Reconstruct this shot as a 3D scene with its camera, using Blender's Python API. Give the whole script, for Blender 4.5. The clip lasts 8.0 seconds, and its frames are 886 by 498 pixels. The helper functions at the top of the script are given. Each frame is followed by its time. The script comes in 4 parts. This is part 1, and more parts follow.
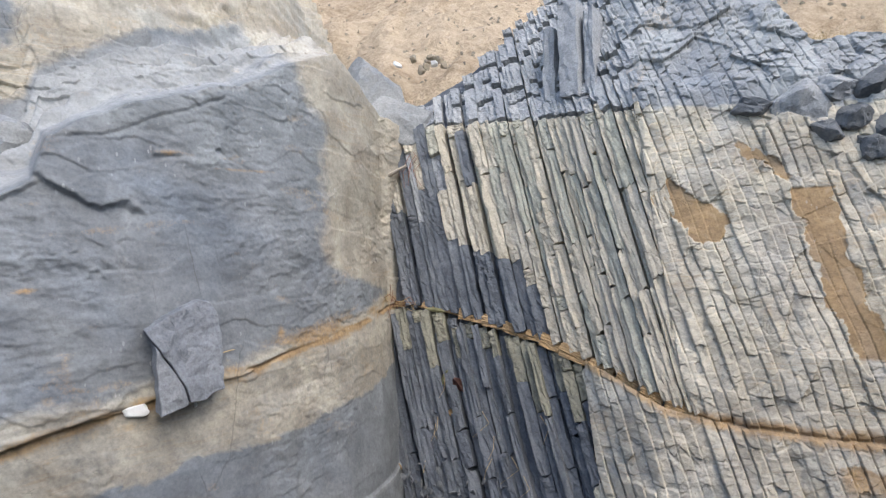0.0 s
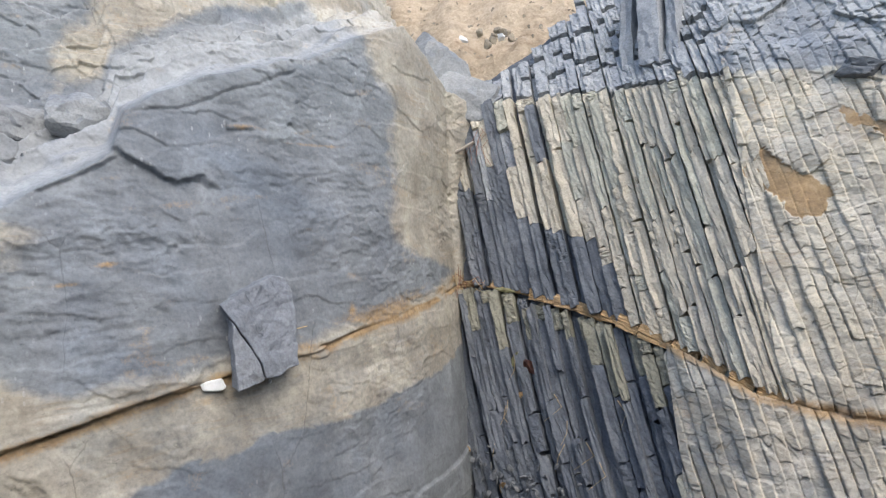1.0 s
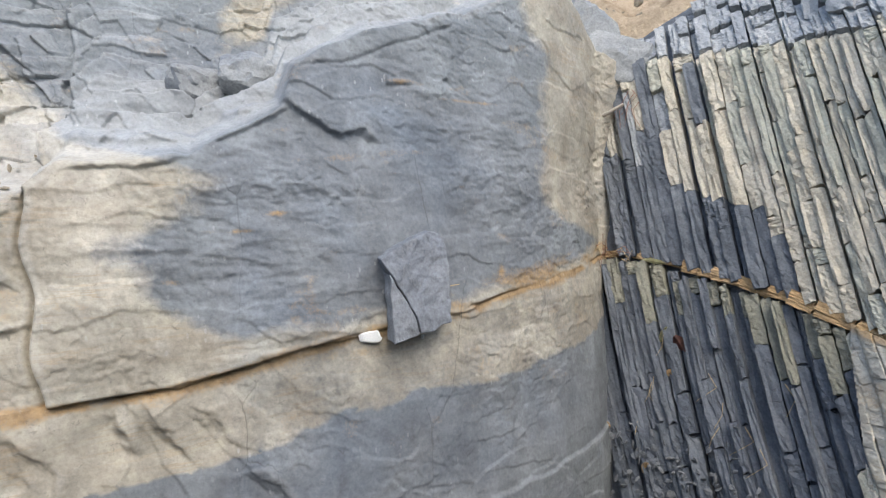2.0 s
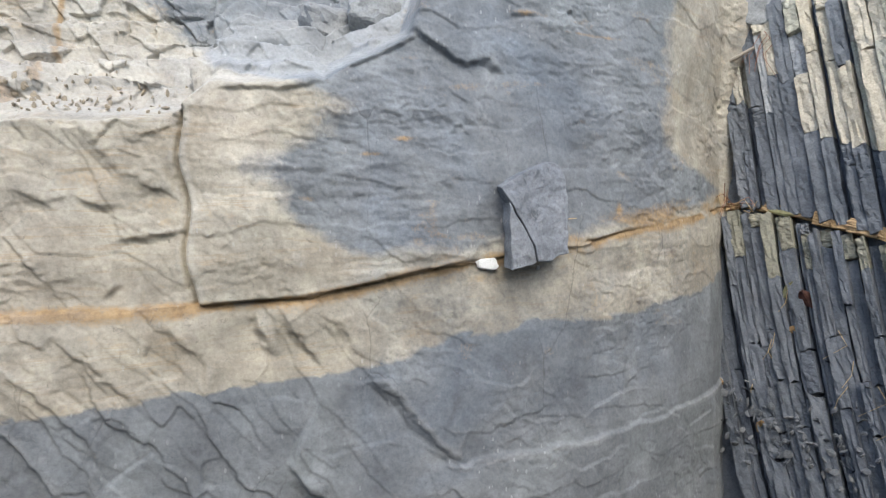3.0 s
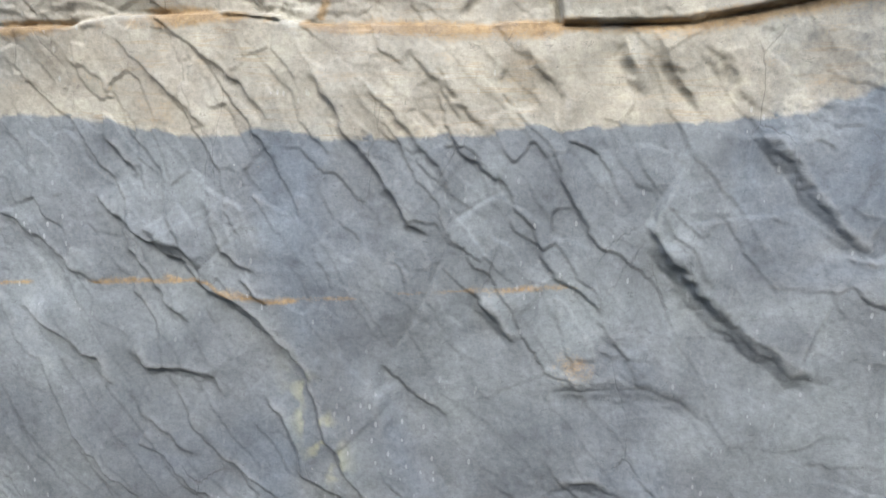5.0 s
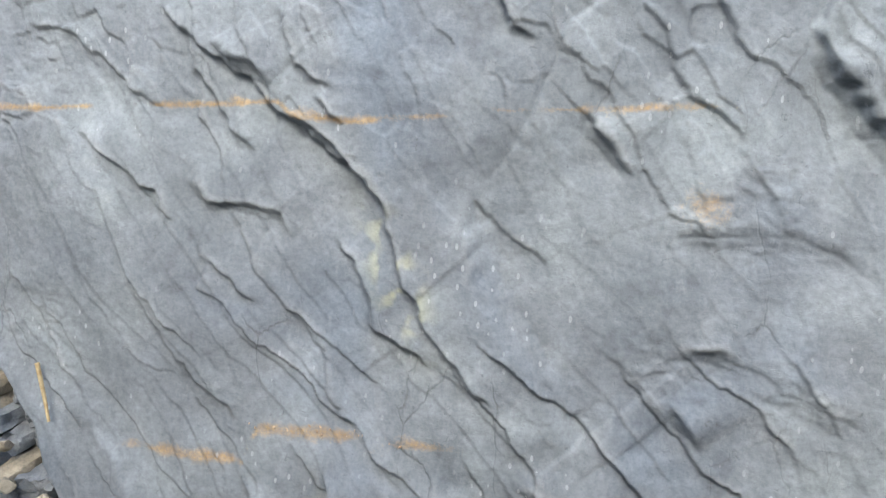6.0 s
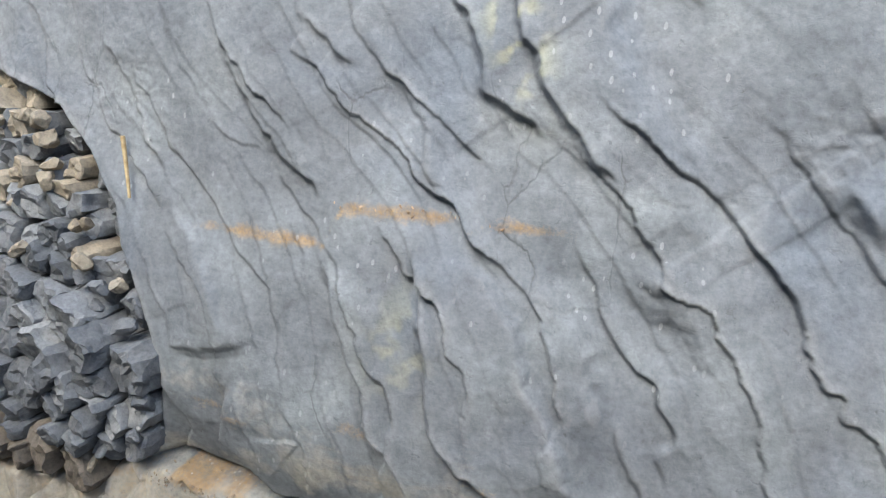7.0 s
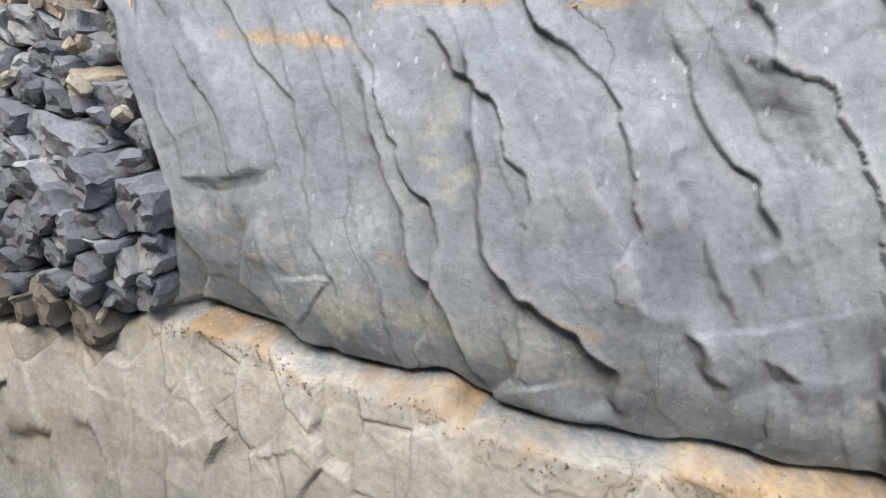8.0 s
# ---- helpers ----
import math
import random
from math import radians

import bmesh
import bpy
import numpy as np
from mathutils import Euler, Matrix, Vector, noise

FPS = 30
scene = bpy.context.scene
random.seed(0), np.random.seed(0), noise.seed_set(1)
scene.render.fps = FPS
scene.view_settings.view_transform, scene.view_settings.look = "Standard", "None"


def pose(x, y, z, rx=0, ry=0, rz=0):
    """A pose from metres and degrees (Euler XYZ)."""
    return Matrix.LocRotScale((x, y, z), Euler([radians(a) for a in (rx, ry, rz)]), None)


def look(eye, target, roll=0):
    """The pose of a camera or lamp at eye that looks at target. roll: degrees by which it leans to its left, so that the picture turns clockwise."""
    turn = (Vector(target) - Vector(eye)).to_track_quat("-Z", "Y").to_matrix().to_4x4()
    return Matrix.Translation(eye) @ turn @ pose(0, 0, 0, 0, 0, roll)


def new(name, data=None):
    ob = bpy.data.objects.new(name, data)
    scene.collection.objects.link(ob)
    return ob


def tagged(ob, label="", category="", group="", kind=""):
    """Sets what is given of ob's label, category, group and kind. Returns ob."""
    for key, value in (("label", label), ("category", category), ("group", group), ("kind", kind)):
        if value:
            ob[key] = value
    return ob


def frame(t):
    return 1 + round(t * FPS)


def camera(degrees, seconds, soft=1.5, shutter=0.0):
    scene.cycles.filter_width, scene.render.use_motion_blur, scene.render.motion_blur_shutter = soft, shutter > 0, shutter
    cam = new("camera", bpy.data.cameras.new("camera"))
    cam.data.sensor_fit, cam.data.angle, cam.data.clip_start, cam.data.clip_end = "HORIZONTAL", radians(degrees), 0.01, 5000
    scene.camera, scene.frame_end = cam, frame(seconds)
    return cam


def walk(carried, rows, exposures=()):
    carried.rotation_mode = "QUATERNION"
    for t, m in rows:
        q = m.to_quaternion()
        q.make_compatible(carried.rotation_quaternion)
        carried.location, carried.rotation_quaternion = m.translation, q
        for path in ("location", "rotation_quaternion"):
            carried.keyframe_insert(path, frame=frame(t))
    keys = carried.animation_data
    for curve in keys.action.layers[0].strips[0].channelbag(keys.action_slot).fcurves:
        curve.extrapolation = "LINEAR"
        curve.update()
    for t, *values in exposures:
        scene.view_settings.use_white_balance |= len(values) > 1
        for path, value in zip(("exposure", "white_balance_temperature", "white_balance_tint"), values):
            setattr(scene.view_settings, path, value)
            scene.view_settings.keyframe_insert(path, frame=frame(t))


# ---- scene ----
cam = camera(71.3, 8.0, soft=1.3)
EXPOSURES = [(0, 1.35, 6450, 8), (3, 1.42, 6450, 5), (4.5, 1.55, 6300, 4), (6, 2.15, 6250, 3), (6.5, 2.15, 6250, 3), (8, 2.6, 6450, 7)]
PATH = [
    (0, (0.256, 0.019, 1.716), (-0.253, 1.952, 1.663), -2.2),
    (0.5, (0.243, 0.037, 1.709), (-0.315, 1.957, 1.634), -2.4),
    (1, (0.204, 0.051, 1.696), (-0.475, 1.93, 1.604), -2.4),
    (1.5, (0.148, 0.056, 1.682), (-0.717, 1.856, 1.564), -1.8),
    (2.8, (0.092, 0.011, 1.591), (-1.097, 1.608, 1.395), -0.3),
    (3, (0.089, 0.0, 1.571), (-1.16, 1.548, 1.356), 0.0),
    (3.5, (0.067, -0.022, 1.519), (-1.339, 1.369, 1.224), 0.2),
    (4, (0.019, -0.035, 1.465), (-1.464, 1.26, 1.111), 0.5),
    (4.5, (-0.048, -0.062, 1.38), (-1.64, 1.083, 0.985), 0.2),
    (4.7, (-0.089, -0.069, 1.351), (-1.717, 1.002, 0.9), 0.1),
    (5.8, (-0.223, -0.076, 1.076), (-1.967, 0.759, 0.565), 0.9),
    (6, (-0.233, -0.085, 1.029), (-1.985, 0.731, 0.515), 1.3),
    (6.5, (-0.252, -0.088, 0.88), (-2.064, 0.582, 0.361), 3.7),
    (7, (-0.278, -0.097, 0.734), (-2.105, 0.485, 0.165), 4.4),
    (7.5, (-0.311, -0.107, 0.637), (-2.132, 0.429, 0.009), 4.2),
    (8, (-0.335, -0.121, 0.545), (-2.111, 0.44, -0.183), 4.6),
]
walk(cam, [(t, look(eye, target, roll)) for t, eye, target, roll in PATH], EXPOSURES)

# ---- world and light ----
world = bpy.data.worlds.new("sky")
scene.world = world
world.use_nodes = True
wn = world.node_tree
sky = wn.nodes.new("ShaderNodeTexSky")
sky.sky_type, sky.sun_disc = "NISHITA", False
sky.sun_elevation, sky.sun_rotation = radians(49), radians(133)
sky.air_density, sky.dust_density = 1.0, 2.5
wn.links.new(sky.outputs[0], wn.nodes["Background"].inputs[0])
wn.nodes["Background"].inputs[1].default_value = 0.15
sun = new("sun", bpy.data.lights.new("sun", "SUN"))
sun.data.energy, sun.data.angle, sun.data.color = 0.5, radians(40), (1.0, 0.955, 0.89)
sun.matrix_world = look((3.5, -2.7, 6.7), (0, 0.5, 1.0))


# ---- arithmetic of rock surfaces ----
def hashed(i, j, seed):
    h = (i.astype(np.int64) * 374761393 + j.astype(np.int64) * 668265263 + seed * 1442695041) & 0xFFFFFFFF
    h = ((h ^ (h >> 13)) * 1274126177) & 0xFFFFFFFF
    return ((h ^ (h >> 16)) & 0xFFFFFF) / float(0xFFFFFF)


def smooth_noise(x, y, seed):
    i, j = np.floor(x), np.floor(y)
    fx, fy = x - i, y - j
    fx, fy = fx * fx * fx * (fx * (fx * 6 - 15) + 10), fy * fy * fy * (fy * (fy * 6 - 15) + 10)
    a = hashed(i, j, seed) * (1 - fx) + hashed(i + 1, j, seed) * fx
    b = hashed(i, j + 1, seed) * (1 - fx) + hashed(i + 1, j + 1, seed) * fx
    return (a * (1 - fy) + b * fy) * 2 - 1


def fractal(x, y, size, octaves, seed, gain=0.5):
    total, amp = np.zeros_like(x), 1.0
    for k in range(octaves):
        c, s = math.cos(k * 0.7), math.sin(k * 0.7)
        total += amp * smooth_noise((x * c - y * s) / size + 17.3 * k, (x * s + y * c) / size - 9.1 * k, seed + k)
        amp, size = amp * gain, size / 2.03
    return total


def facets(x, y, wide, tall, turn, seed, tilt=1.0):
    """Broken facets: cells of a size, turned by an angle, each a tilted plane of its own. Returns height and edge distance."""
    c, s = math.cos(turn), math.sin(turn)
    p, q = (x * c + y * s) / wide, (-x * s + y * c) / tall
    i0, j0 = np.floor(p), np.floor(q)
    best, second, height = np.full(x.shape, 9.0), np.full(x.shape, 9.0), np.zeros_like(x)
    for di in (-1, 0, 1):
        for dj in (-1, 0, 1):
            i, j = i0 + di, j0 + dj
            dx, dy = p - i - hashed(i, j, seed), q - j - hashed(i, j, seed + 1)
            d = dx * dx + dy * dy
            h = (hashed(i, j, seed + 2) - 0.5) + tilt * (dx * (hashed(i, j, seed + 3) - 0.5) + dy * (hashed(i, j, seed + 4) - 0.5))
            near = d < best
            second = np.where(near, best, np.minimum(second, d))
            height = np.where(near, h, height)
            best = np.where(near, d, best)
    return height, np.sqrt(second) - np.sqrt(best)


def ramp(x, a, b):
    k = np.clip((x - a) / (b - a), 0, 1)
    return k * k * (3 - 2 * k)


def bump(x, width):
    return np.exp(-(x / width) ** 2)


def curve_at(x, pairs):
    return np.interp(x, [p[0] for p in pairs], [p[1] for p in pairs])


def step_along(u, v, line, height, decay=0.10, groove=0.004, soft=0.0035):
    """A broken edge: rock stands proud on one side of a line (towards smaller u and larger v when it falls to smaller u), with an open joint in it."""
    reach = 0.3
    total = np.zeros_like(u)
    row = np.flatnonzero((v[:, 0] > min(p[1] for p in line) - reach) & (v[:, 0] < max(p[1] for p in line) + reach))
    col = np.flatnonzero((u[0] > min(p[0] for p in line) - reach) & (u[0] < max(p[0] for p in line) + reach))
    if not len(row) or not len(col):
        return total
    box = (slice(row[0], row[-1] + 1), slice(col[0], col[-1] + 1))
    wob = 0.004 * JAGGED[box] if u.shape == JAGGED.shape else 0
    a, b = u[box] + wob, v[box] - wob
    far, side, place = np.full(a.shape, 9.0), np.zeros_like(a), np.zeros_like(a)
    lengths = [math.dist(p, q) for p, q in zip(line, line[1:])]
    whole, done = sum(lengths), 0.0
    decay = min(decay, 0.7 * whole)
    for k in range(len(line) - 1):
        (u0, v0), (u1, v1) = line[k], line[k + 1]
        du, dv = u1 - u0, v1 - v0
        size = math.hypot(du, dv)
        t = np.clip(((a - u0) * du + (b - v0) * dv) / size ** 2, 0, 1)
        d = np.hypot(a - u0 - t * du, b - v0 - t * dv)
        near = d < far
        side = np.where(near, np.sign((a - u0) * dv - (b - v0) * du), side)
        far, place = np.where(near, d, far), np.where(near, (done + t * size) / whole, place)
        done += size
    weight = ramp(np.minimum(place, 1 - place) * whole, 0, np.minimum(0.5 * whole, 0.03 + far))
    rise = np.where(side > 0, 0.6 * np.exp(-far / decay), -0.6 * np.exp(-far / decay))
    rise *= np.clip(far / soft, 0, 1)
    total[box] = weight * (height * rise - groove * np.exp(-(far / 0.0032) ** 2))
    return total


# ---- plan of the outcrop ----
CORNER = Vector((-0.35, 1.75))
ALONG = Vector((-0.66, -0.751)).normalized()
OUT = Vector((-ALONG.y, ALONG.x))
MASSIVE = [(-0.3, -0.12), (0, -0.02), (0.12, 0.10), (0.28, 0.215), (0.45, 0.305), (0.62, 0.37), (0.8, 0.40), (1.2, 0.45), (1.5, 0.495), (1.8, 0.505), (2.3, 0.53), (3.4, 0.55)]
BELLY = [(0.1, 0.0), (0.3, 0.0), (0.45, -0.01), (0.55, -0.025), (0.7, -0.035), (0.9, -0.036), (1.15, -0.028), (1.3, -0.02), (1.39, -0.012), (1.44, 0.0), (1.6, 0.01), (3.4, 0.01)]
MAIN_SEAM = [(-0.1, 1.505), (0.0, 1.50), (0.275, 1.485), (0.453, 1.468), (0.594, 1.442), (0.82, 1.422), (1.02, 1.387), (1.08, 1.377), (1.25, 1.374), (1.55, 1.373), (1.70, 1.392), (1.89, 1.395), (1.97, 1.38), (3.4, 1.36)]
STAIN_EDGE = [(-0.1, 1.34), (0.29, 1.30), (0.6, 1.30), (0.79, 1.291), (0.93, 1.255), (1.06, 1.243), (1.36, 1.222), (1.6, 1.222), (1.8, 1.23), (1.97, 1.246), (3.4, 1.25)]
TOP_EDGE = [(-0.1, 2.06), (0.0, 2.08), (0.15, 2.15), (0.22, 2.19), (0.34, 2.14), (0.5, 2.05), (0.61, 2.02), (0.755, 1.963), (0.865, 1.90), (0.89, 1.83), (0.94, 1.80), (1.04, 1.745), (1.22, 1.725), (1.29, 1.668), (1.5, 1.66), (2.0, 1.65), (3.4, 1.62)]
FOOT_SEAM = [(-0.1, 0.13), (1.34, 0.12), (1.57, 0.108), (1.64, 0.122), (1.75, 0.108), (1.83, 0.102), (1.9, 0.11), (2.02, 0.12), (2.2, 0.07), (3.4, 0.0)]
BENCH = [(0, 0), (0.005, 0.03), (0.05, 0.14), (0.10, 0.27), (0.15, 0.37), (0.18, 0.40), (0.40, 0.46), (0.6, 0.60), (0.9, 1.1), (1.3, 1.6)]
BEDDED = [(-0.6, 1.82), (-0.36, 1.77), (-0.17, 1.72), (0.1, 1.6), (0.35, 1.43), (0.65, 1.38), (1.2, 1.34), (2.4, 1.25)]
RUBBLE_EDGE = [(0.0, 2.17), (0.095, 2.11), (0.17, 2.05), (0.27, 2.04), (0.37, 2.09), (0.44, 2.14), (0.50, 2.165), (0.57, 2.23), (0.63, 2.30), (0.68, 2.50), (0.75, 2.9)]
CREST = [(-0.5, 2.08), (-0.35, 2.12), (-0.2, 2.2), (0.0, 2.34), (0.2, 2.5), (0.45, 2.5), (0.62, 2.28), (0.7, 2.12), (1.0, 2.05), (2.4, 2.0)]
BEDDED_SEAM = [(-0.4, 1.505), (-0.212, 1.495), (0.011, 1.449), (0.142, 1.419), (0.245, 1.384), (0.37, 1.325), (0.528, 1.298), (0.765, 1.286), (2.4, 1.22)]
DARK_BAND = [(-0.4, 1.80), (-0.3, 1.77), (-0.22, 1.71), (-0.11, 1.66), (0.0, 1.63), (0.09, 1.56), (0.13, 1.45), (0.2, 1.3), (2.4, 1.2)]

# joints of the massive beds: rise, softness of the edge, line as (along the wall, height)
FOOT = [
    (-0.01, 0.006, [(2.05, 0.52), (2.01, 0.49), (1.97, 0.448), (1.94, 0.413), (1.92, 0.35)]),
    (0.011, 0.010, [(2.03, 0.312), (1.98, 0.313), (1.93, 0.328), (1.87, 0.352)]),
    (0.004, 0.006, [(1.86, 0.521), (1.82, 0.482), (1.81, 0.453)]),
    (0.016, 0.005, [(1.79, 0.479), (1.77, 0.434), (1.74, 0.377), (1.71, 0.333), (1.69, 0.275), (1.64, 0.229), (1.61, 0.16), (1.58, 0.121)]),
    (0.020, 0.006, [(1.66, 0.52), (1.65, 0.465), (1.64, 0.427), (1.62, 0.372), (1.6, 0.312), (1.57, 0.283), (1.53, 0.257), (1.49, 0.243), (1.45, 0.205), (1.44, 0.141)]),
    (-0.014, 0.005, [(1.59, 0.526), (1.52, 0.46), (1.48, 0.381), (1.43, 0.303), (1.42, 0.271)]),
]
FOOT_EAST = [
    (-0.012, 0.012, [(1.51, 0.538), (1.49, 0.499), (1.46, 0.472), (1.43, 0.44), (1.42, 0.401), (1.4, 0.347)]),
    (0.01, 0.008, [(1.4, 0.379), (1.39, 0.332), (1.36, 0.295), (1.34, 0.278)]),
    (0.026, 0.022, [(1.42, 0.549), (1.4, 0.518), (1.36, 0.487), (1.33, 0.452), (1.31, 0.432)]),
    (0.016, 0.008, [(1.39, 0.288), (1.39, 0.266), (1.36, 0.226), (1.34, 0.198)]),
    (0.006, 0.006, [(1.57, 0.222), (1.55, 0.178), (1.52, 0.148)]),
    (0.022, 0.006, [(1.9, 0.293), (1.92, 0.239), (1.93, 0.193), (1.89, 0.158), (1.86, 0.124), (1.81, 0.107)]),
    (0.005, 0.005, [(1.82, 0.281), (1.8, 0.244)]),
    (0.014, 0.01, [(1.33, 0.258), (1.29, 0.238), (1.28, 0.202)]),
]
MIDDLE = [
    (0.008, 0.008, [(2.18, 1.1), (2.1, 1.09), (2.06, 1.06), (2, 1.01), (1.93, 0.985)]),
    (0.011, 0.005, [(2.09, 0.953), (2.04, 0.922), (2, 0.896), (1.95, 0.862), (1.91, 0.828)]),
    (0.012, 0.006, [(1.91, 1.1), (1.9, 1.04), (1.86, 1), (1.84, 0.965), (1.79, 0.928)]),
    (0.012, 0.008, [(1.91, 0.889), (1.86, 0.86), (1.81, 0.856), (1.76, 0.848), (1.73, 0.814)]),
    (0.02, 0.01, [(1.86, 1.09), (1.83, 1.06), (1.79, 1.04), (1.76, 1.02)]),
    (0.016, 0.006, [(1.75, 0.992), (1.67, 0.947), (1.61, 0.863), (1.57, 0.768), (1.49, 0.663), (1.44, 0.615)]),
    (0.012, 0.006, [(1.71, 1.02), (1.68, 0.987), (1.65, 0.966)]),
]
MIDDLE_EAST = [
    (0.002, 0.003, [(1.3, 1.16), (1.38, 1.11), (1.41, 1.02), (1.44, 0.954), (1.47, 0.91)]),
    (0.012, 0.005, [(1.08, 1.17), (1.11, 1.1), (1.05, 1.02), (0.992, 0.959)]),
    (0.014, 0.012, [(1.35, 1.01), (1.34, 0.972), (1.31, 0.938), (1.28, 0.919)]),
    (-0.02, 0.02, [(1.49, 0.902), (1.46, 0.786), (1.41, 0.707), (1.35, 0.615), (1.32, 0.559)]),
    (0.014, 0.006, [(1.68, 0.827), (1.64, 0.783), (1.62, 0.74), (1.61, 0.701), (1.55, 0.678), (1.52, 0.659)]),
    (0.009, 0.006, [(1.88, 0.785), (1.84, 0.755), (1.8, 0.735), (1.77, 0.722)]),
]
MIDDLE_WEST = [
    (0.012, 0.006, [(2.01, 0.774), (1.98, 0.716), (1.94, 0.67), (1.91, 0.623), (1.84, 0.582), (1.8, 0.555)]),
    (0.022, 0.012, [(1.22, 0.714), (1.17, 0.711), (1.13, 0.698)]),
    (0.03, 0.012, [(1.23, 0.649), (1.21, 0.629), (1.18, 0.581)]),
    (0.012, 0.02, [(1.16, 0.712), (1.1, 0.675), (1.05, 0.658), (0.988, 0.632)]),
    (0.01, 0.015, [(1.25, 0.849), (1.15, 0.863), (1.09, 0.859), (1.04, 0.835), (1, 0.811)]),
    (0.01, 0.006, [(2.22, 0.728), (2.16, 0.688), (2.12, 0.615), (2.07, 0.551)]),
    (0.008, 0.008, [(1.73, 0.727), (1.69, 0.667), (1.67, 0.607), (1.63, 0.582)]),
]
STAINED = [
    (0.02, 0.014, [(0.976, 1.24), (0.928, 1.19), (0.881, 1.13), (0.832, 1.07), (0.794, 1.04)]),
    (0.016, 0.03, [(0.83, 1.02), (0.763, 0.969), (0.732, 0.931), (0.7, 0.855), (0.658, 0.797)]),
    (0.006, 0.004, [(1.06, 1.23), (1.07, 1.18), (1.1, 1.12), (1.11, 1.08)]),
    (0.022, 0.016, [(1.11, 1.08), (1.06, 1.03), (1.02, 0.98), (0.963, 0.934), (0.897, 0.887), (0.85, 0.877)]),
    (0.01, 0.006, [(1.79, 1.36), (1.74, 1.32), (1.68, 1.27), (1.65, 1.24)]),
    (0.012, 0.006, [(1.6, 1.32), (1.57, 1.28), (1.54, 1.23), (1.49, 1.16), (1.45, 1.1), (1.41, 1.08)]),
    (0.01, 0.008, [(1.46, 1.34), (1.41, 1.3), (1.36, 1.25), (1.34, 1.22)]),
    (0.01, 0.008, [(1.3, 1.35), (1.28, 1.32), (1.24, 1.28), (1.25, 1.23)]),
]
STAINED_WEST = [
    (0.014, 0.006, [(1.13, 1.36), (1.1, 1.32), (1.07, 1.28), (1.05, 1.26)]),
    (0.012, 0.012, [(1.06, 1.36), (1.02, 1.31), (0.976, 1.25)]),
    (0.024, 0.008, [(1.17, 1.37), (1.15, 1.31), (1.12, 1.28)]),
    (0.01, 0.006, [(1.52, 1.3), (1.48, 1.26), (1.45, 1.23), (1.41, 1.18), (1.39, 1.13)]),
    (0.009, 0.006, [(1.86, 1.32), (1.79, 1.26), (1.75, 1.22)]),
    (0.01, 0.006, [(1.94, 1.22), (1.88, 1.17), (1.86, 1.13)]),
    (0.014, 0.006, [(1.96, 1.13), (1.83, 1.04), (1.73, 0.97), (1.63, 0.9), (1.59, 0.848)]),
    (0.009, 0.006, [(1.77, 1.13), (1.73, 1.05), (1.67, 1.01)]),
    (0.01, 0.008, [(1.36, 1.01), (1.33, 0.956), (1.29, 0.919)]),
    (0.008, 0.008, [(1.5, 0.895), (1.45, 0.85), (1.38, 0.803)]),
]
UPPER = [
    (0.012, 0.006, [(1.38, 1.47), (1.33, 1.48), (1.28, 1.49), (1.26, 1.49)]),
    (-0.01, 0.005, [(1.37, 1.46), (1.36, 1.41), (1.39, 1.38)]),
    (0.012, 0.006, [(1.43, 1.55), (1.39, 1.53), (1.35, 1.53)]),
    (0.01, 0.008, [(1.36, 1.59), (1.31, 1.56), (1.27, 1.53)]),
    (0.016, 0.01, [(1.43, 1.67), (1.39, 1.62), (1.35, 1.57)]),
    (0.012, 0.008, [(1.51, 1.57), (1.48, 1.54), (1.44, 1.52)]),
    (0.016, 0.005, [(0.904, 1.86), (0.853, 1.82), (0.792, 1.78), (0.747, 1.79), (0.704, 1.77)]),
    (0.006, 0.02, [(1.05, 1.69), (0.977, 1.67), (0.857, 1.68), (0.707, 1.67)]),
    (0.008, 0.02, [(0.584, 1.78), (0.456, 1.81), (0.375, 1.77)]),
]
JOINTS = FOOT + FOOT_EAST + MIDDLE + MIDDLE_EAST + MIDDLE_WEST + STAINED + STAINED_WEST + UPPER
TOP_CRACKS = [
    ([(0.863, 1.906), (0.78, 1.913), (0.689, 1.955), (0.617, 1.982), (0.521, 2.027)], 0.002), ([(0.698, 1.916), (0.695, 1.882), (0.625, 1.883)], 0.005),
    ([(1.04, 1.751), (0.938, 1.793), (0.868, 1.831)], 0.006), ([(1.219, 1.72), (1.133, 1.722), (1.04, 1.735)], 0.007), ([(0.298, 2.041), (0.267, 1.99), (0.251, 1.949)], 0.002),
]
# ochre streaks on the grey bed: along, height, length, thickness
OCHRE = [(0.90, 1.648, 0.03, 0.006), (1.068, 1.547, 0.03, 0.006), (0.66, 1.889, 0.04, 0.006), (0.9, 1.797, 0.03, 0.01), (0.457, 1.514, 0.012, 0.02), (0.487, 1.864, 0.09, 0.004), (0.84, 1.50, 0.06, 0.006), (0.95, 1.62, 0.07, 0.004)]


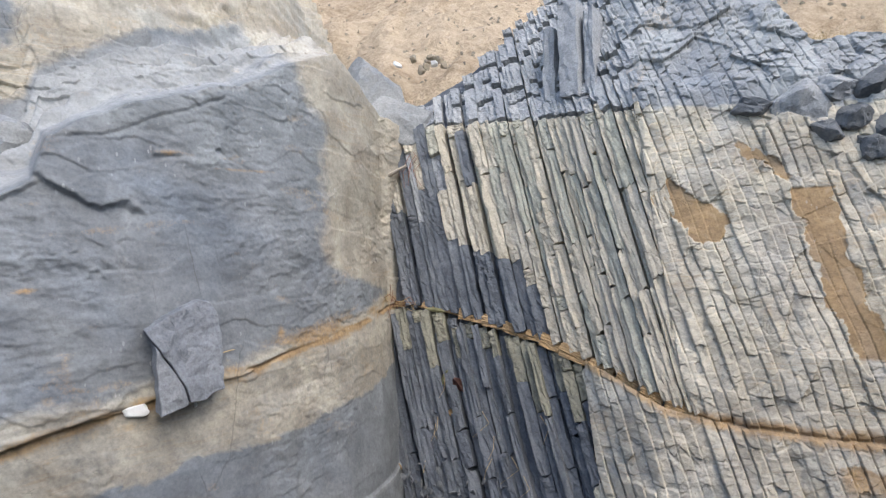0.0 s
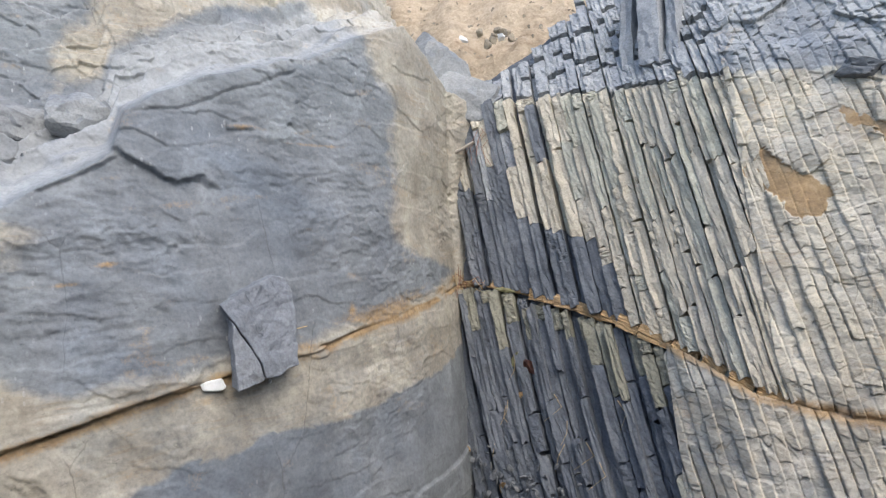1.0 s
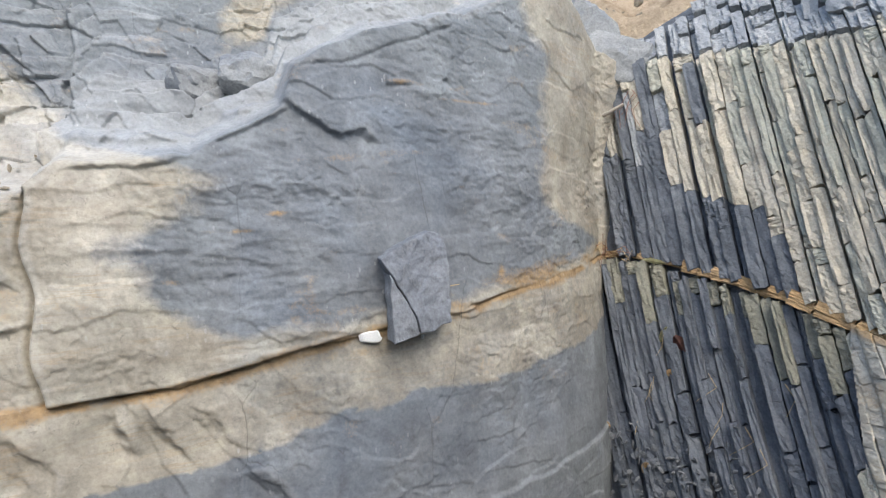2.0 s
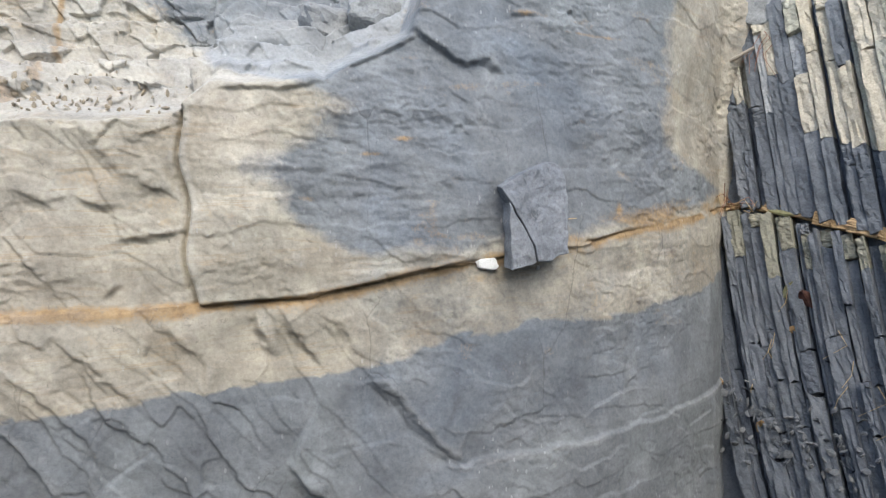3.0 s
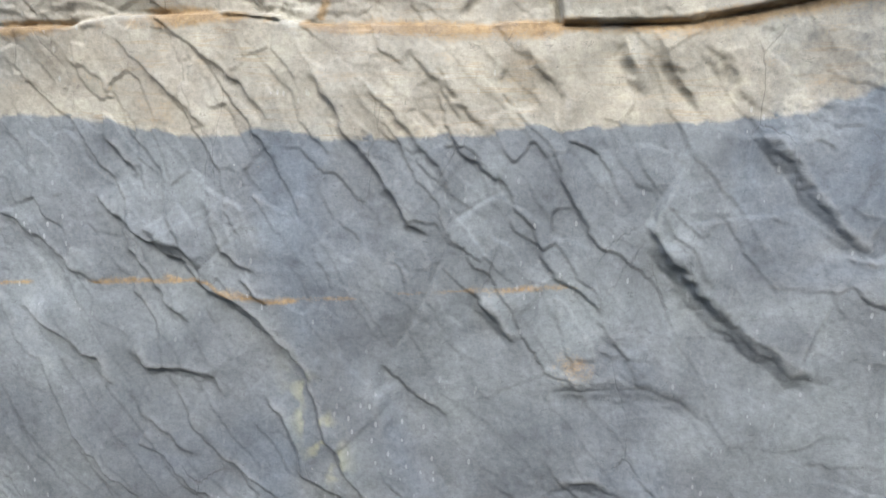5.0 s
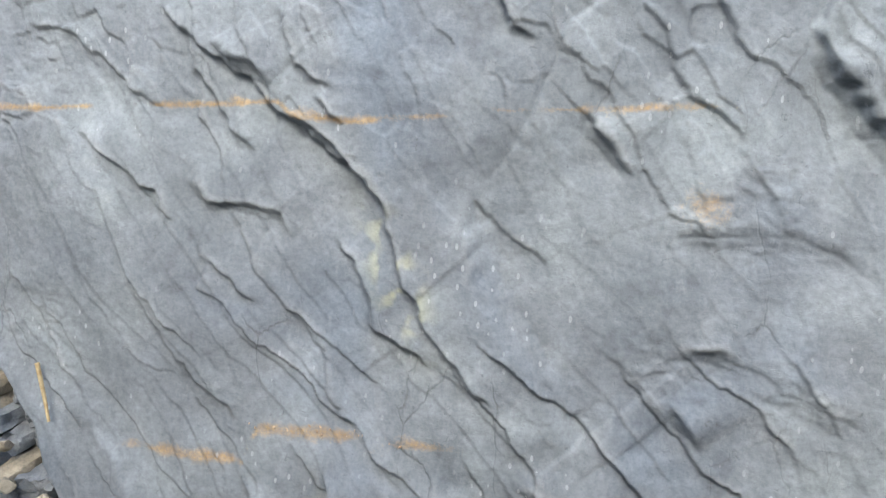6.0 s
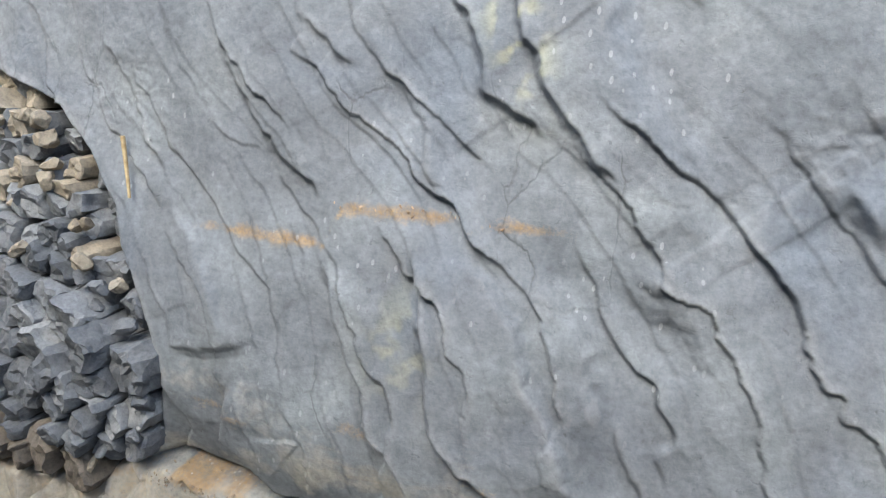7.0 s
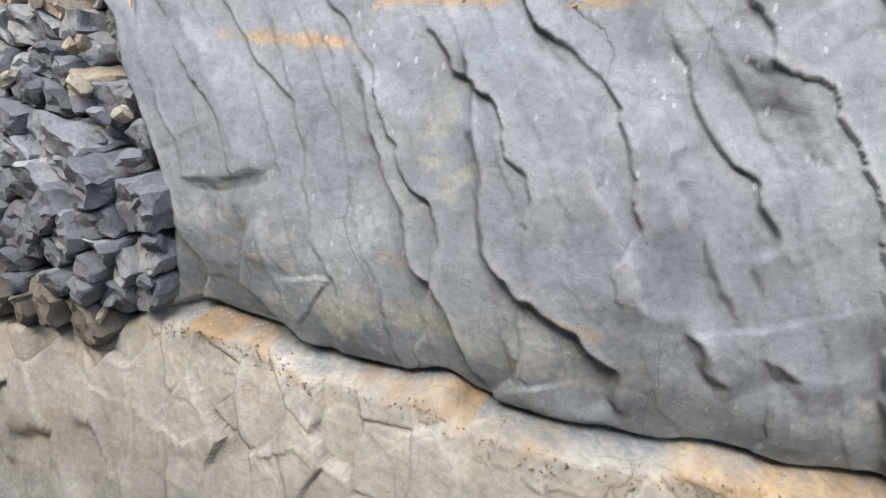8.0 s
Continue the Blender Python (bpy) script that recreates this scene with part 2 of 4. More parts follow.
def slabs(s, z):
    """Slabs that overlap along the steep cleavage: each rises towards its edge and drops to the next."""
    lean = curve_at(z, [(0.0, 0.0), (0.2, 0.075), (0.4, 0.17), (0.6, 0.30), (0.9, 0.545), (1.4, 0.945), (2.4, 1.745)])
    total = np.zeros_like(s)
    for wide, high, seed in ((0.115, 0.011, 181), (0.052, 0.003, 185)):
        p = (s - lean + 0.2 * wide * fractal(s, z, 0.10, 4, seed) + 0.9 * wide * smooth_noise(s / 0.4, z / 0.4, seed + 9)) / wide
        part_way = p - np.floor(p)
        drop = ramp(part_way, 0.0, 0.004 / wide) * part_way - 0.5 * ramp(part_way, 0.0, 0.004 / wide)
        held = ramp(fractal(s + 7.7 * np.floor(p), z, 0.20, 2, seed + 5), -0.3, 0.45)
        total += high * held * drop * (1.15 - 0.55 * ramp(z, 0.55, 0.85))
    return total


def massive_surface(s, z):
    """How far the massive beds stand out at s along the wall and height z, with the rock's tints: tan, rust, lichen,
    and a paling for worn edges and bench skylight.
    """
    n = curve_at(s, MASSIVE) + 0.16 * (1.45 - z) + curve_at(z, BELLY) + 0.07 * ramp(z, 1.65, 2.15) * ramp(0.55 - s, 0, 0.4)
    seam, stain, top, foot = (curve_at(s, c) for c in (MAIN_SEAM, STAIN_EDGE, TOP_EDGE, FOOT_SEAM))
    wob = 0.006 * fractal(s, z, 0.05, 3, 5)
    upper, base = ramp(z - seam + wob * 0.6, -0.002, 0.004), ramp(foot + wob - z, -0.003, 0.006)
    lower = (1 - upper) * (1 - base)
    n += 0.014 * fractal(s, z, 0.4, 3, 11)
    # upper bed: a proud block up to its end joint, then set back
    block = ramp(1.262 - 0.06 * (1.55 - z) + 0.006 * np.sin(z * 40) - s, -0.004, 0.004)
    n += upper * (0.015 * block * ramp(s, 0.25, 0.9) - 0.012 * (1 - block))
    n -= 0.007 * bump(z - seam - wob * 0.6, 0.0032) * (0.1 + 0.9 * ramp(fractal(s, s * 0, 0.12, 2, 8), -0.3, 0.4))
    n -= upper * 0.02 * bump(s - 1.262 + 0.06 * (1.55 - z) - 0.006 * np.sin(z * 40), 0.004) * (z < top)
    # broken facets
    h1, _ = facets(s + wob, z, 0.075, 0.20, -0.62, 21)
    h2, _ = facets(s, z + wob, 0.035, 0.07, -0.55, 31)
    h3, _ = facets(s + wob, z + wob, 0.13, 0.05, 0.08, 41)
    diag = lower * ramp(s, 0.75, 1.25)
    n += diag * (slabs(s, z) + (0.0012 + 0.003 * ramp(z, 0.8, 1.1)) * h2) + (1 - diag) * (0.0035 * h3 + 0.0015 * h2)
    n += upper * (1 - block) * 0.006 * h1
    # a shelf below the corner
    n += lower * 0.007 * ramp(1.07 + wob - z, 0, 0.006) * ramp(0.9 - s, 0, 0.1) * ramp(z, 0.8, 1.05)
    for rise, soft, line in JOINTS:
        n += step_along(s, z, line, 0.85 * rise, 0.13, 0.0022 if soft < 0.009 else 0.0015, soft)
    for line, height in TOP_CRACKS:
        n += step_along(s, z, line, height, 0.05, 0.0035)
    rng = random.Random(4)
    for k in range(8):
        a, b = rng.uniform(0.95, 2.3), rng.uniform(0.2, 1.34)
        size, lean = rng.uniform(0.05, 0.16), rng.uniform(0.6, 1.2)
        line = [(a, b)]
        for j in range(3):
            a, b = a - size / 3 * math.cos(lean) * rng.uniform(0.5, 1.3), b - size / 3 * math.sin(lean) * rng.uniform(0.6, 1.3)
            line.append((a, b))
        n += step_along(s, z, line, rng.uniform(0.002, 0.006), 0.04, 0.0006, 0.015)
    n -= 0.10 * ramp(s - curve_at(z, RUBBLE_EDGE), -0.015, 0.03) * ramp(0.72 - z, 0, 0.04) * ramp(z - foot, -0.02, 0.03)
    # hollow on the top of the block, the bench above and the rise behind it
    over = z - top - 0.008 * fractal(s, z * 0, 0.10, 4, 91)
    rise = 0.055
    over = np.where(over > 0, np.maximum(over + 0.016 * fractal(s * 0.45, z, 0.09, 4, 97, 0.55) * ramp(over, 0.01, 0.05), 1e-4), over)
    tread = np.round(over / rise) * rise
    over2 = over + 0.93 * (tread - over) * ramp(over, 0.02, 0.05) + 0.010 * fractal(s, z, 0.16, 3, 93) * ramp(over, 0.0, 0.05)
    n -= np.where(over > 0, curve_at(np.maximum(over2, 0), BENCH), 0)
    crumbly = ramp(s, 1.2, 1.4) * ramp(over, -0.05, 0.0)
    n += crumbly * (0.014 * h2 + 0.012 * h3) + ramp(over, 0, 0.03) * (0.006 * h3 + 0.003 * h2)
    # foot: an undercut with the next bed standing out below
    n -= 0.055 * (1 - base) * np.clip(1 - (z - foot) / 0.17, 0, 1) ** 2 * ramp(2.1 - s, 0, 0.1)
    n += base * (-0.004 + 0.12 * np.maximum(foot - z, 0)) - 0.02 * bump(z - foot - 0.004 - wob, 0.007)
    hb, eb = facets(s + wob, z, 0.06, 0.11, -0.2, 141)
    n += base * (0.022 * hb - 0.004 * (1 - ramp(eb, 0, 0.06)))
    # colour masks: tan outside the soft-edged grey patch, rust, lichen
    drift = 0.02 * fractal(s, z, 0.15, 4, 101)
    left_edge = curve_at(z, [(1.40, 0.85), (1.447, 0.97), (1.478, 1.04), (1.526, 1.11), (1.592, 1.14), (1.65, 1.05), (1.707, 1.02), (1.735, 1.08), (1.78, 1.25), (1.9, 1.35), (2.3, 1.6)])
    right_edge = curve_at(z, [(1.50, 0.10), (1.55, 0.02), (1.60, 0.15), (1.645, 0.26), (1.70, 0.31), (2.1, 0.32)])
    grey_patch = ramp(left_edge + drift * 2 - s, -0.05, 0.06) * ramp(s + 2 * drift - right_edge, -0.07, 0.05)
    grey_patch *= ramp(z - seam - 0.035 - drift, -0.03, 0.03) * (1 - ramp(over + drift, 0.20, 0.27) * ramp(1.0 - s + 3 * drift, 0, 0.12))
    tan = upper * (1 - grey_patch) + (1 - upper) * (0.75 + 0.25 * ramp(s + drift * 4, 0.85, 1.2)) * ramp(z - stain - drift * 0.5 - 0.35 * (h2 * 0.03 + h1 * 0.03), -0.007, 0.007)
    tan = np.maximum(tan * (1 - base), base * (0.65 + 0.30 * ramp(fractal(s, z, 0.2, 3, 103), -0.3, 0.3)))
    tan = np.maximum(tan, 0.55 * lower * ramp(0.34 - z + 3 * drift, 0, 0.22) * ramp(fractal(s * 0.5, z, 0.07, 4, 105), -0.2, 0.6))
    streak = fractal(s * 0.3, z, 0.03, 3, 111)
    rust = bump(z - seam + 0.003, 0.012 + 0.006 * streak) * ramp(fractal(s, z, 0.06, 3, 109), -1.3, -0.2)
    rust = np.maximum(rust, 0.7 * bump(z - seam - 0.015, 0.035) * ramp(0.8 - s, 0, 0.3) * ramp(streak, -1.0, 0.4))
    for a, b, long, thick in OCHRE:
        rust = np.maximum(rust, 0.75 * bump(s - a, long) * bump(z - b, thick) * ramp(streak, -0.9, 0.1))
    rust = np.maximum(rust, 0.75 * bump(z - curve_at(s, [(1.1, 1.018), (1.3, 1.006), (1.5, 0.993), (1.65, 0.982), (1.74, 0.99), (1.76, 1.003), (2.0, 0.99), (2.3, 0.98)]) + 0.003 * streak, 0.004 + 0.006 * ramp(fractal(s, z, 0.03, 2, 119), -0.6, 0.8)) * ramp(s, 1.12, 1.3) * ramp(streak, -1.0, 0.2))
    rust = np.maximum(rust, 0.7 * bump(z - curve_at(s, [(1.5, 0.562), (1.77, 0.55), (1.79, 0.5), (2.1, 0.486)]) + 0.004 * streak, 0.006 + 0.007 * ramp(fractal(s, z, 0.03, 2, 119), -0.6, 0.8)) * ramp(s, 1.44, 1.54) * ramp(2.05 - s, 0, 0.1) * ramp(streak, -1.4, -0.2))
    rust = np.maximum(rust, 0.55 * bump(z - curve_at(s, [(1.3, 0.27), (1.47, 0.25), (1.6, 0.268), (1.72, 0.272), (1.84, 0.23), (2.1, 0.25)]), 0.012) * ramp(s, 1.35, 1.45) * ramp(streak, -0.8, 0.4))
    rust = np.maximum(rust, 0.75 * bump(z - foot + 0.006, 0.014) * ramp(fractal(s, z, 0.06, 2, 113), -0.5, 0.3))
    rust = np.maximum(rust, 0.3 * base * ramp(fractal(s, z, 0.1, 3, 107), -0.5, 0.5))
    rust = np.maximum(rust, 0.5 * bump(z - 0.893, 0.028) * bump(s - 1.205, 0.035))
    vein = curve_at(z, [(1.38, 1.58), (1.46, 1.547), (1.58, 1.551), (1.67, 1.559), (1.76, 1.581), (1.9, 1.6)])
    rust = np.maximum(rust, 0.95 * bump(s - vein, 0.008) * upper * ramp(streak + 0.9, -0.4, 0.3))
    rust = np.maximum(rust, 0.7 * bump(z - 1.10, 0.02) * bump(s - 1.50, 0.09) * ramp(streak, 0, 0.6))
    rust = np.maximum(rust, 0.32 * ramp(fractal(s * 0.4, z, 0.035, 3, 117), 0.5, 1.1) * ramp(z, 0.9, 1.4))
    lichen = ramp(fractal(s, z, 0.03, 3, 121), -0.1, 0.6) * (bump(s - 1.58 - 0.4 * (0.78 - z) * -1, 0.03) * bump(z - 0.78, 0.07) + 0.4 * bump(z - 0.4, 0.06) * bump(s - 1.66, 0.04))
    near = sum(np.roll(np.roll(n, a, 0), b, 1) for a in (-4, 0, 4) for b in (-4, 0, 4)) / 9
    wear_and_skylight = np.clip((n - near - 0.0005) / 0.0025, 0, 1) * ramp(fractal(s, z, 0.09, 2, 131), -0.5, 0.5)
    h4, e4 = facets(s + wob, z + wob, 0.030, 0.017, 0.15, 151, 2.0)
    h5, e5 = facets(s, z, 0.013, 0.009, -0.3, 161, 2.0)
    chippy = 0.25 + 0.75 * ramp(fractal(s, z, 0.13, 3, 171), -0.2, 0.5)
    coarse = ramp(fractal(s, z, 0.22, 2, 173), -0.1, 0.7) * ramp(z, 0.35, 0.8)
    n = n + coarse * chippy * (0.0020 * h4 + 0.0009 * h5) + upper * chippy * (0.0015 * h4 + 0.0013 * h5)
    n = n + upper * 0.0022 * fractal(s * 0.35, z, 0.022, 3, 175, 0.6) * ramp(fractal(s, z, 0.18, 2, 177), -0.4, 0.4)
    n = n + 0.0022 * fractal(s, z, 0.10, 2, 61, 0.35) + 0.0003 * fractal(s, z * 1.6, 0.02, 2, 71)
    # skylight on the bench top is painted here as paling, beside the edge wear
    wear_and_skylight = np.maximum(0.35 * wear_and_skylight, 0.7 * ramp(over, 0.0, 0.02) * ramp(0.24 - over, 0, 0.08))
    return n, np.clip(tan, 0, 1), np.clip(rust, 0, 1), np.clip(lichen, 0, 1), wear_and_skylight


def bedded_depth(x, z):
    """Where the face of the thin upright beds lies: y at x and z."""
    y = curve_at(x, BEDDED) + 0.22 * (np.minimum(z, 2.02) - 1.5) + 0.75 * np.maximum(z - 2.02, 0)
    return y


# ---- materials ----
class Nodes:
    def __init__(self, name):
        self.mat = bpy.data.materials.new(name)
        self.mat.use_nodes = True
        self.tree = self.mat.node_tree
        self.bsdf = self.tree.nodes["Principled BSDF"]

    def add(self, kind, **inputs):
        node = self.tree.nodes.new(kind)
        for key, value in inputs.items():
            socket = node.inputs[key.replace("_", " ")] if key.replace("_", " ") in node.inputs else node.inputs[int(key[1:])]
            if isinstance(value, bpy.types.NodeSocket):
                self.tree.links.new(value, socket)
            else:
                socket.default_value = value
        return node

    def noise(self, vector, scale, detail=4.0, rough=0.6, warp=0.0):
        return self.add("ShaderNodeTexNoise", Vector=vector, Scale=scale, Detail=detail, Roughness=rough, Distortion=warp).outputs["Fac"]

    def ramp(self, value, stops):
        node = self.add("ShaderNodeValToRGB", Fac=value)
        el = node.color_ramp.elements
        while len(el) < len(stops):
            el.new(0.5)
        for e, (pos, col) in zip(el, stops):
            e.position = pos
            e.color = (*col, 1) if len(col) == 3 else col
        return node.outputs["Color"]

    def mix(self, fac, a, b, how="MIX"):
        node = self.add("ShaderNodeMix")
        node.data_type, node.blend_type = "RGBA", how
        for socket, value in ((node.inputs[0], fac), (node.inputs[6], a), (node.inputs[7], b)):
            if isinstance(value, bpy.types.NodeSocket):
                self.tree.links.new(value, socket)
            else:
                socket.default_value = (*value, 1) if isinstance(value, tuple) and len(value) == 3 else value
        return node.outputs[2]

    def math(self, how, a, b=0.5):
        node = self.add("ShaderNodeMath", i0=a, i1=b)
        node.operation = how
        return node.outputs[0]

    def finish(self, colour, rough, height=None, strength=0.6, distance=0.004):
        for name, value in (("Base Color", colour), ("Roughness", rough)):
            if isinstance(value, bpy.types.NodeSocket):
                self.tree.links.new(value, self.bsdf.inputs[name])
            else:
                self.bsdf.inputs[name].default_value = (*value, 1) if isinstance(value, tuple) else value
        self.bsdf.inputs["Specular IOR Level"].default_value = 0.3
        if height is not None:
            b = self.add("ShaderNodeBump", Height=height, Strength=strength, Distance=distance)
            self.tree.links.new(b.outputs[0], self.bsdf.inputs["Normal"])
        return self.mat


GREY, GREY_DARK, GREY_PALE = (0.169, 0.179, 0.190), (0.122, 0.133, 0.147), (0.225, 0.24, 0.255)
TAN, TAN_DARK, TAN_PALE = (0.32, 0.29, 0.24), (0.245, 0.21, 0.165), (0.405, 0.38, 0.325)
RUST, RUST_DARK, RUST_PALE = (0.285, 0.19, 0.098), (0.17, 0.11, 0.062), (0.37, 0.27, 0.16)


def rock_relief(m, pos):
    """Fine grain, small chips and pits as one height."""
    fine = m.noise(pos, 260.0, 5.0, 0.65)
    mid = m.noise(pos, 55.0, 6.0, 0.62, 0.4)
    chips = m.add("ShaderNodeTexVoronoi", Vector=pos, Scale=38.0).outputs["Distance"]
    h = m.math("MULTIPLY_ADD", mid, 0.9)
    m.tree.links.new(m.math("MULTIPLY", fine, 0.45), h.node.inputs[2])
    return m.math("ADD", h, m.math("MULTIPLY", chips, 0.8)), fine, mid


def hairlines(m, pos, scale, width, warp):
    """Thin broken cracks: 1 on a crack, 0 elsewhere, only here and there."""
    bent = m.add("ShaderNodeTexNoise", Vector=pos, Scale=scale * 1.7, Detail=4.0, Roughness=0.6).outputs["Color"]
    moved = m.add("ShaderNodeVectorMath", i0=bent, i1=(warp, warp, warp))
    moved.operation = "MULTIPLY"
    where = m.add("ShaderNodeVectorMath", i0=pos, i1=moved.outputs[0])
    cells = m.add("ShaderNodeTexVoronoi", Vector=where.outputs[0], Scale=scale)
    cells.feature = "DISTANCE_TO_EDGE"
    line = m.ramp(cells.outputs["Distance"], [(0.0, (1, 1, 1)), (width, (0, 0, 0))])
    some = m.ramp(m.noise(pos, scale * 0.6, 3.0, 0.6), [(0.56, (0, 0, 0)), (0.64, (1, 1, 1))])
    return m.math("MULTIPLY", line, some)


def tone(m, pos, dark, base, pale, scale, grain):
    big = m.noise(pos, scale, 6.0, 0.62, 0.6)
    col = m.ramp(big, [(0.28, dark), (0.5, base), (0.75, pale)])
    return m.mix(0.25, col, m.ramp(grain, [(0.3, tuple(c * 0.55 for c in base)), (0.5, base), (0.72, tuple(min(1, c * 1.45) for c in base))]))


def massive_rock(name, greys, tans):
    """Massive siltstone: grey, tan where the mask says so, rusty along its seams."""
    m = Nodes(name)
    pos = m.add("ShaderNodeTexCoord").outputs["Object"]
    squash = m.add("ShaderNodeMapping", Vector=pos, Scale=(1.0, 1.0, 1.1)).outputs[0]
    height, fine, mid = rock_relief(m, squash)
    zone = m.add("ShaderNodeAttribute")
    zone.attribute_name = "tint_and_light"
    rgb = m.add("ShaderNodeSeparateColor", Color=zone.outputs["Color"])
    grey = tone(m, squash, *greys, 5.0, mid)
    tan = tone(m, squash, *tans, 7.0, mid)
    rust = tone(m, squash, RUST_DARK, RUST, RUST_PALE, 30.0, mid)
    ragged = m.math("MULTIPLY", m.math("SUBTRACT", mid, 0.5), 0.8)
    col = m.mix(m.ramp(m.math("ADD", rgb.outputs[0], ragged), [(0.2, (0, 0, 0)), (0.8, (1, 1, 1))]), grey, tan)
    patchy = m.math("ADD", m.math("ADD", rgb.outputs[1], ragged), m.math("MULTIPLY", m.math("SUBTRACT", fine, 0.5), 0.8))
    col = m.mix(m.ramp(patchy, [(0.25, (0, 0, 0)), (0.80, (0.95, 0.95, 0.95))]), col, rust)
    col = m.mix(m.math("MULTIPLY", rgb.outputs[2], 0.75), col, (0.50, 0.48, 0.27))
    col = m.mix(m.math("MULTIPLY", m.ramp(m.noise(pos, 18.0, 5.0, 0.7), [(0.62, (0, 0, 0)), (0.75, (1, 1, 1))]), 0.18), col, (0.48, 0.48, 0.47))
    beds = m.noise(m.add("ShaderNodeMapping", Vector=pos, Scale=(1.0, 1.0, 16.0)).outputs[0], 5.0, 4.0, 0.6, 0.5)
    lines = m.math("MULTIPLY", m.ramp(beds, [(0.54, (0, 0, 0)), (0.565, (1, 1, 1)), (0.58, (1, 1, 1)), (0.61, (0, 0, 0))]), m.math("MULTIPLY", m.ramp(m.noise(pos, 9.0, 3.0, 0.6), [(0.45, (0, 0, 0)), (0.6, (1, 1, 1))]), rgb.outputs[0]))
    col = m.mix(m.math("MULTIPLY", lines, 0.35), col, RUST)
    hue = m.noise(pos, 2.6, 4.0, 0.55, 0.8)
    col = m.mix(0.9, col, m.ramp(hue, [(0.30, (0.86, 0.92, 1.0)), (0.46, (1.0, 1.0, 1.0)), (0.58, (1.06, 1.07, 1.05)), (0.72, (1.22, 1.22, 1.22))]), "MULTIPLY")
    veil = m.noise(pos, 11.0, 5.0, 0.6, 0.5)
    col = m.mix(0.9, col, m.ramp(veil, [(0.34, (0.80, 0.80, 0.80)), (0.5, (1, 1, 1)), (0.66, (1.22, 1.22, 1.20))]), "MULTIPLY")
    cell = m.add("ShaderNodeTexVoronoi", Vector=m.add("ShaderNodeMapping", Vector=pos, Scale=(1.0, 1.0, 0.45)).outputs[0], Scale=120.0)
    fleck = m.math("MULTIPLY", m.math("LESS_THAN", cell.outputs["Distance"], 0.26), m.math("GREATER_THAN", m.add("ShaderNodeSeparateColor", Color=cell.outputs["Color"]).outputs[0], 0.86))
    fleck = m.math("MULTIPLY", fleck, m.ramp(m.noise(pos, 5.0, 3.0, 0.6), [(0.48, (0, 0, 0)), (0.62, (1, 1, 1))]))
    col = m.mix(m.math("MULTIPLY", fleck, 0.3), col, (0.55, 0.56, 0.55))
    # alpha pales worn edges, and paints the skylight lying on the bench
    dusty_lit = m.mix(0.55, col, (0.56, 0.55, 0.53))
    col = m.mix(m.math("MULTIPLY", zone.outputs["Alpha"], 0.7), col, dusty_lit)
    specks = m.ramp(m.noise(squash, 130.0, 3.0, 0.7), [(0.32, (0.75, 0.75, 0.76)), (0.5, (1, 1, 1)), (0.68, (1.2, 1.2, 1.18))])
    col = m.mix(0.6, col, specks, "MULTIPLY")
    cracks = hairlines(m, m.add("ShaderNodeMapping", Vector=pos, Rotation=(0.0, 0.5, 0.0), Scale=(1.5, 1.5, 0.6)).outputs[0], 7.0, 0.016, 0.05)
    col = m.mix(m.math("MULTIPLY", cracks, 0.35), col, (0.05, 0.045, 0.04))
    pits = m.ramp(m.noise(squash, 75.0, 4.0, 0.7, 1.0), [(0.30, (1, 1, 1)), (0.38, (0, 0, 0))])
    col = m.mix(m.math("MULTIPLY", pits, 0.35), col, (0.07, 0.068, 0.066))
    flaky = m.noise(m.add("ShaderNodeMapping", Vector=pos, Rotation=(0.0, 0.4, 0.0), Scale=(1.0, 1.0, 1.6)).outputs[0], 30.0, 7.0, 0.62, 0.6)
    step = m.ramp(flaky, [(0.36, (0, 0, 0)), (0.40, (0.45, 0.45, 0.45)), (0.49, (0.5, 0.5, 0.5)), (0.52, (0.9, 0.9, 0.9)), (0.64, (1, 1, 1)), (0.67, (1.4, 1.4, 1.4))])
    height = m.math("ADD", m.math("SUBTRACT", height, m.math("MULTIPLY", m.math("MAXIMUM", cracks, pits), 0.8)), m.math("MULTIPLY", step, 0.3))
    return m.finish(col, 0.78, height, 0.36, 0.003)


def block_rock(name, dark, base, pale, stain=0.2):
    """Rock of a single loose or jointed block; its tone drifts from block to block."""
    m = Nodes(name)
    pos = m.add("ShaderNodeNewGeometry").outputs["Position"]
    height, fine, mid = rock_relief(m, pos)
    col = tone(m, pos, dark, base, pale, 9.0, mid)
    rnd = m.add("ShaderNodeObjectInfo").outputs["Random"]
    isl = m.add("ShaderNodeNewGeometry").outputs["Random Per Island"]
    each = m.math("FRACT", m.math("ADD", rnd, isl), 0)
    col = m.mix(1.0, col, m.ramp(each, [(0.0, (0.86, 0.87, 0.9)), (0.5, (1, 1, 1)), (1.0, (1.1, 1.08, 1.05))]), "MULTIPLY")
    col = m.mix(m.math("MULTIPLY", m.ramp(m.noise(pos, 14.0, 5.0, 0.7, 0.5), [(0.58, (0, 0, 0)), (0.72, (1, 1, 1))]), stain), col, RUST)
    specks = m.ramp(m.noise(pos, 170.0, 3.0, 0.75), [(0.32, (0.7, 0.7, 0.7)), (0.5, (1, 1, 1)), (0.68, (1.25, 1.24, 1.2))])
    col = m.mix(0.75, col, specks, "MULTIPLY")
    cracks = hairlines(m, pos, 16.0, 0.02, 0.03)
    col = m.mix(m.math("MULTIPLY", cracks, 0.3), col, (0.05, 0.045, 0.04))
    height = m.math("SUBTRACT", height, m.math("MULTIPLY", cracks, 0.5))
    return m.finish(col, 0.87, height, 0.8, 0.004)


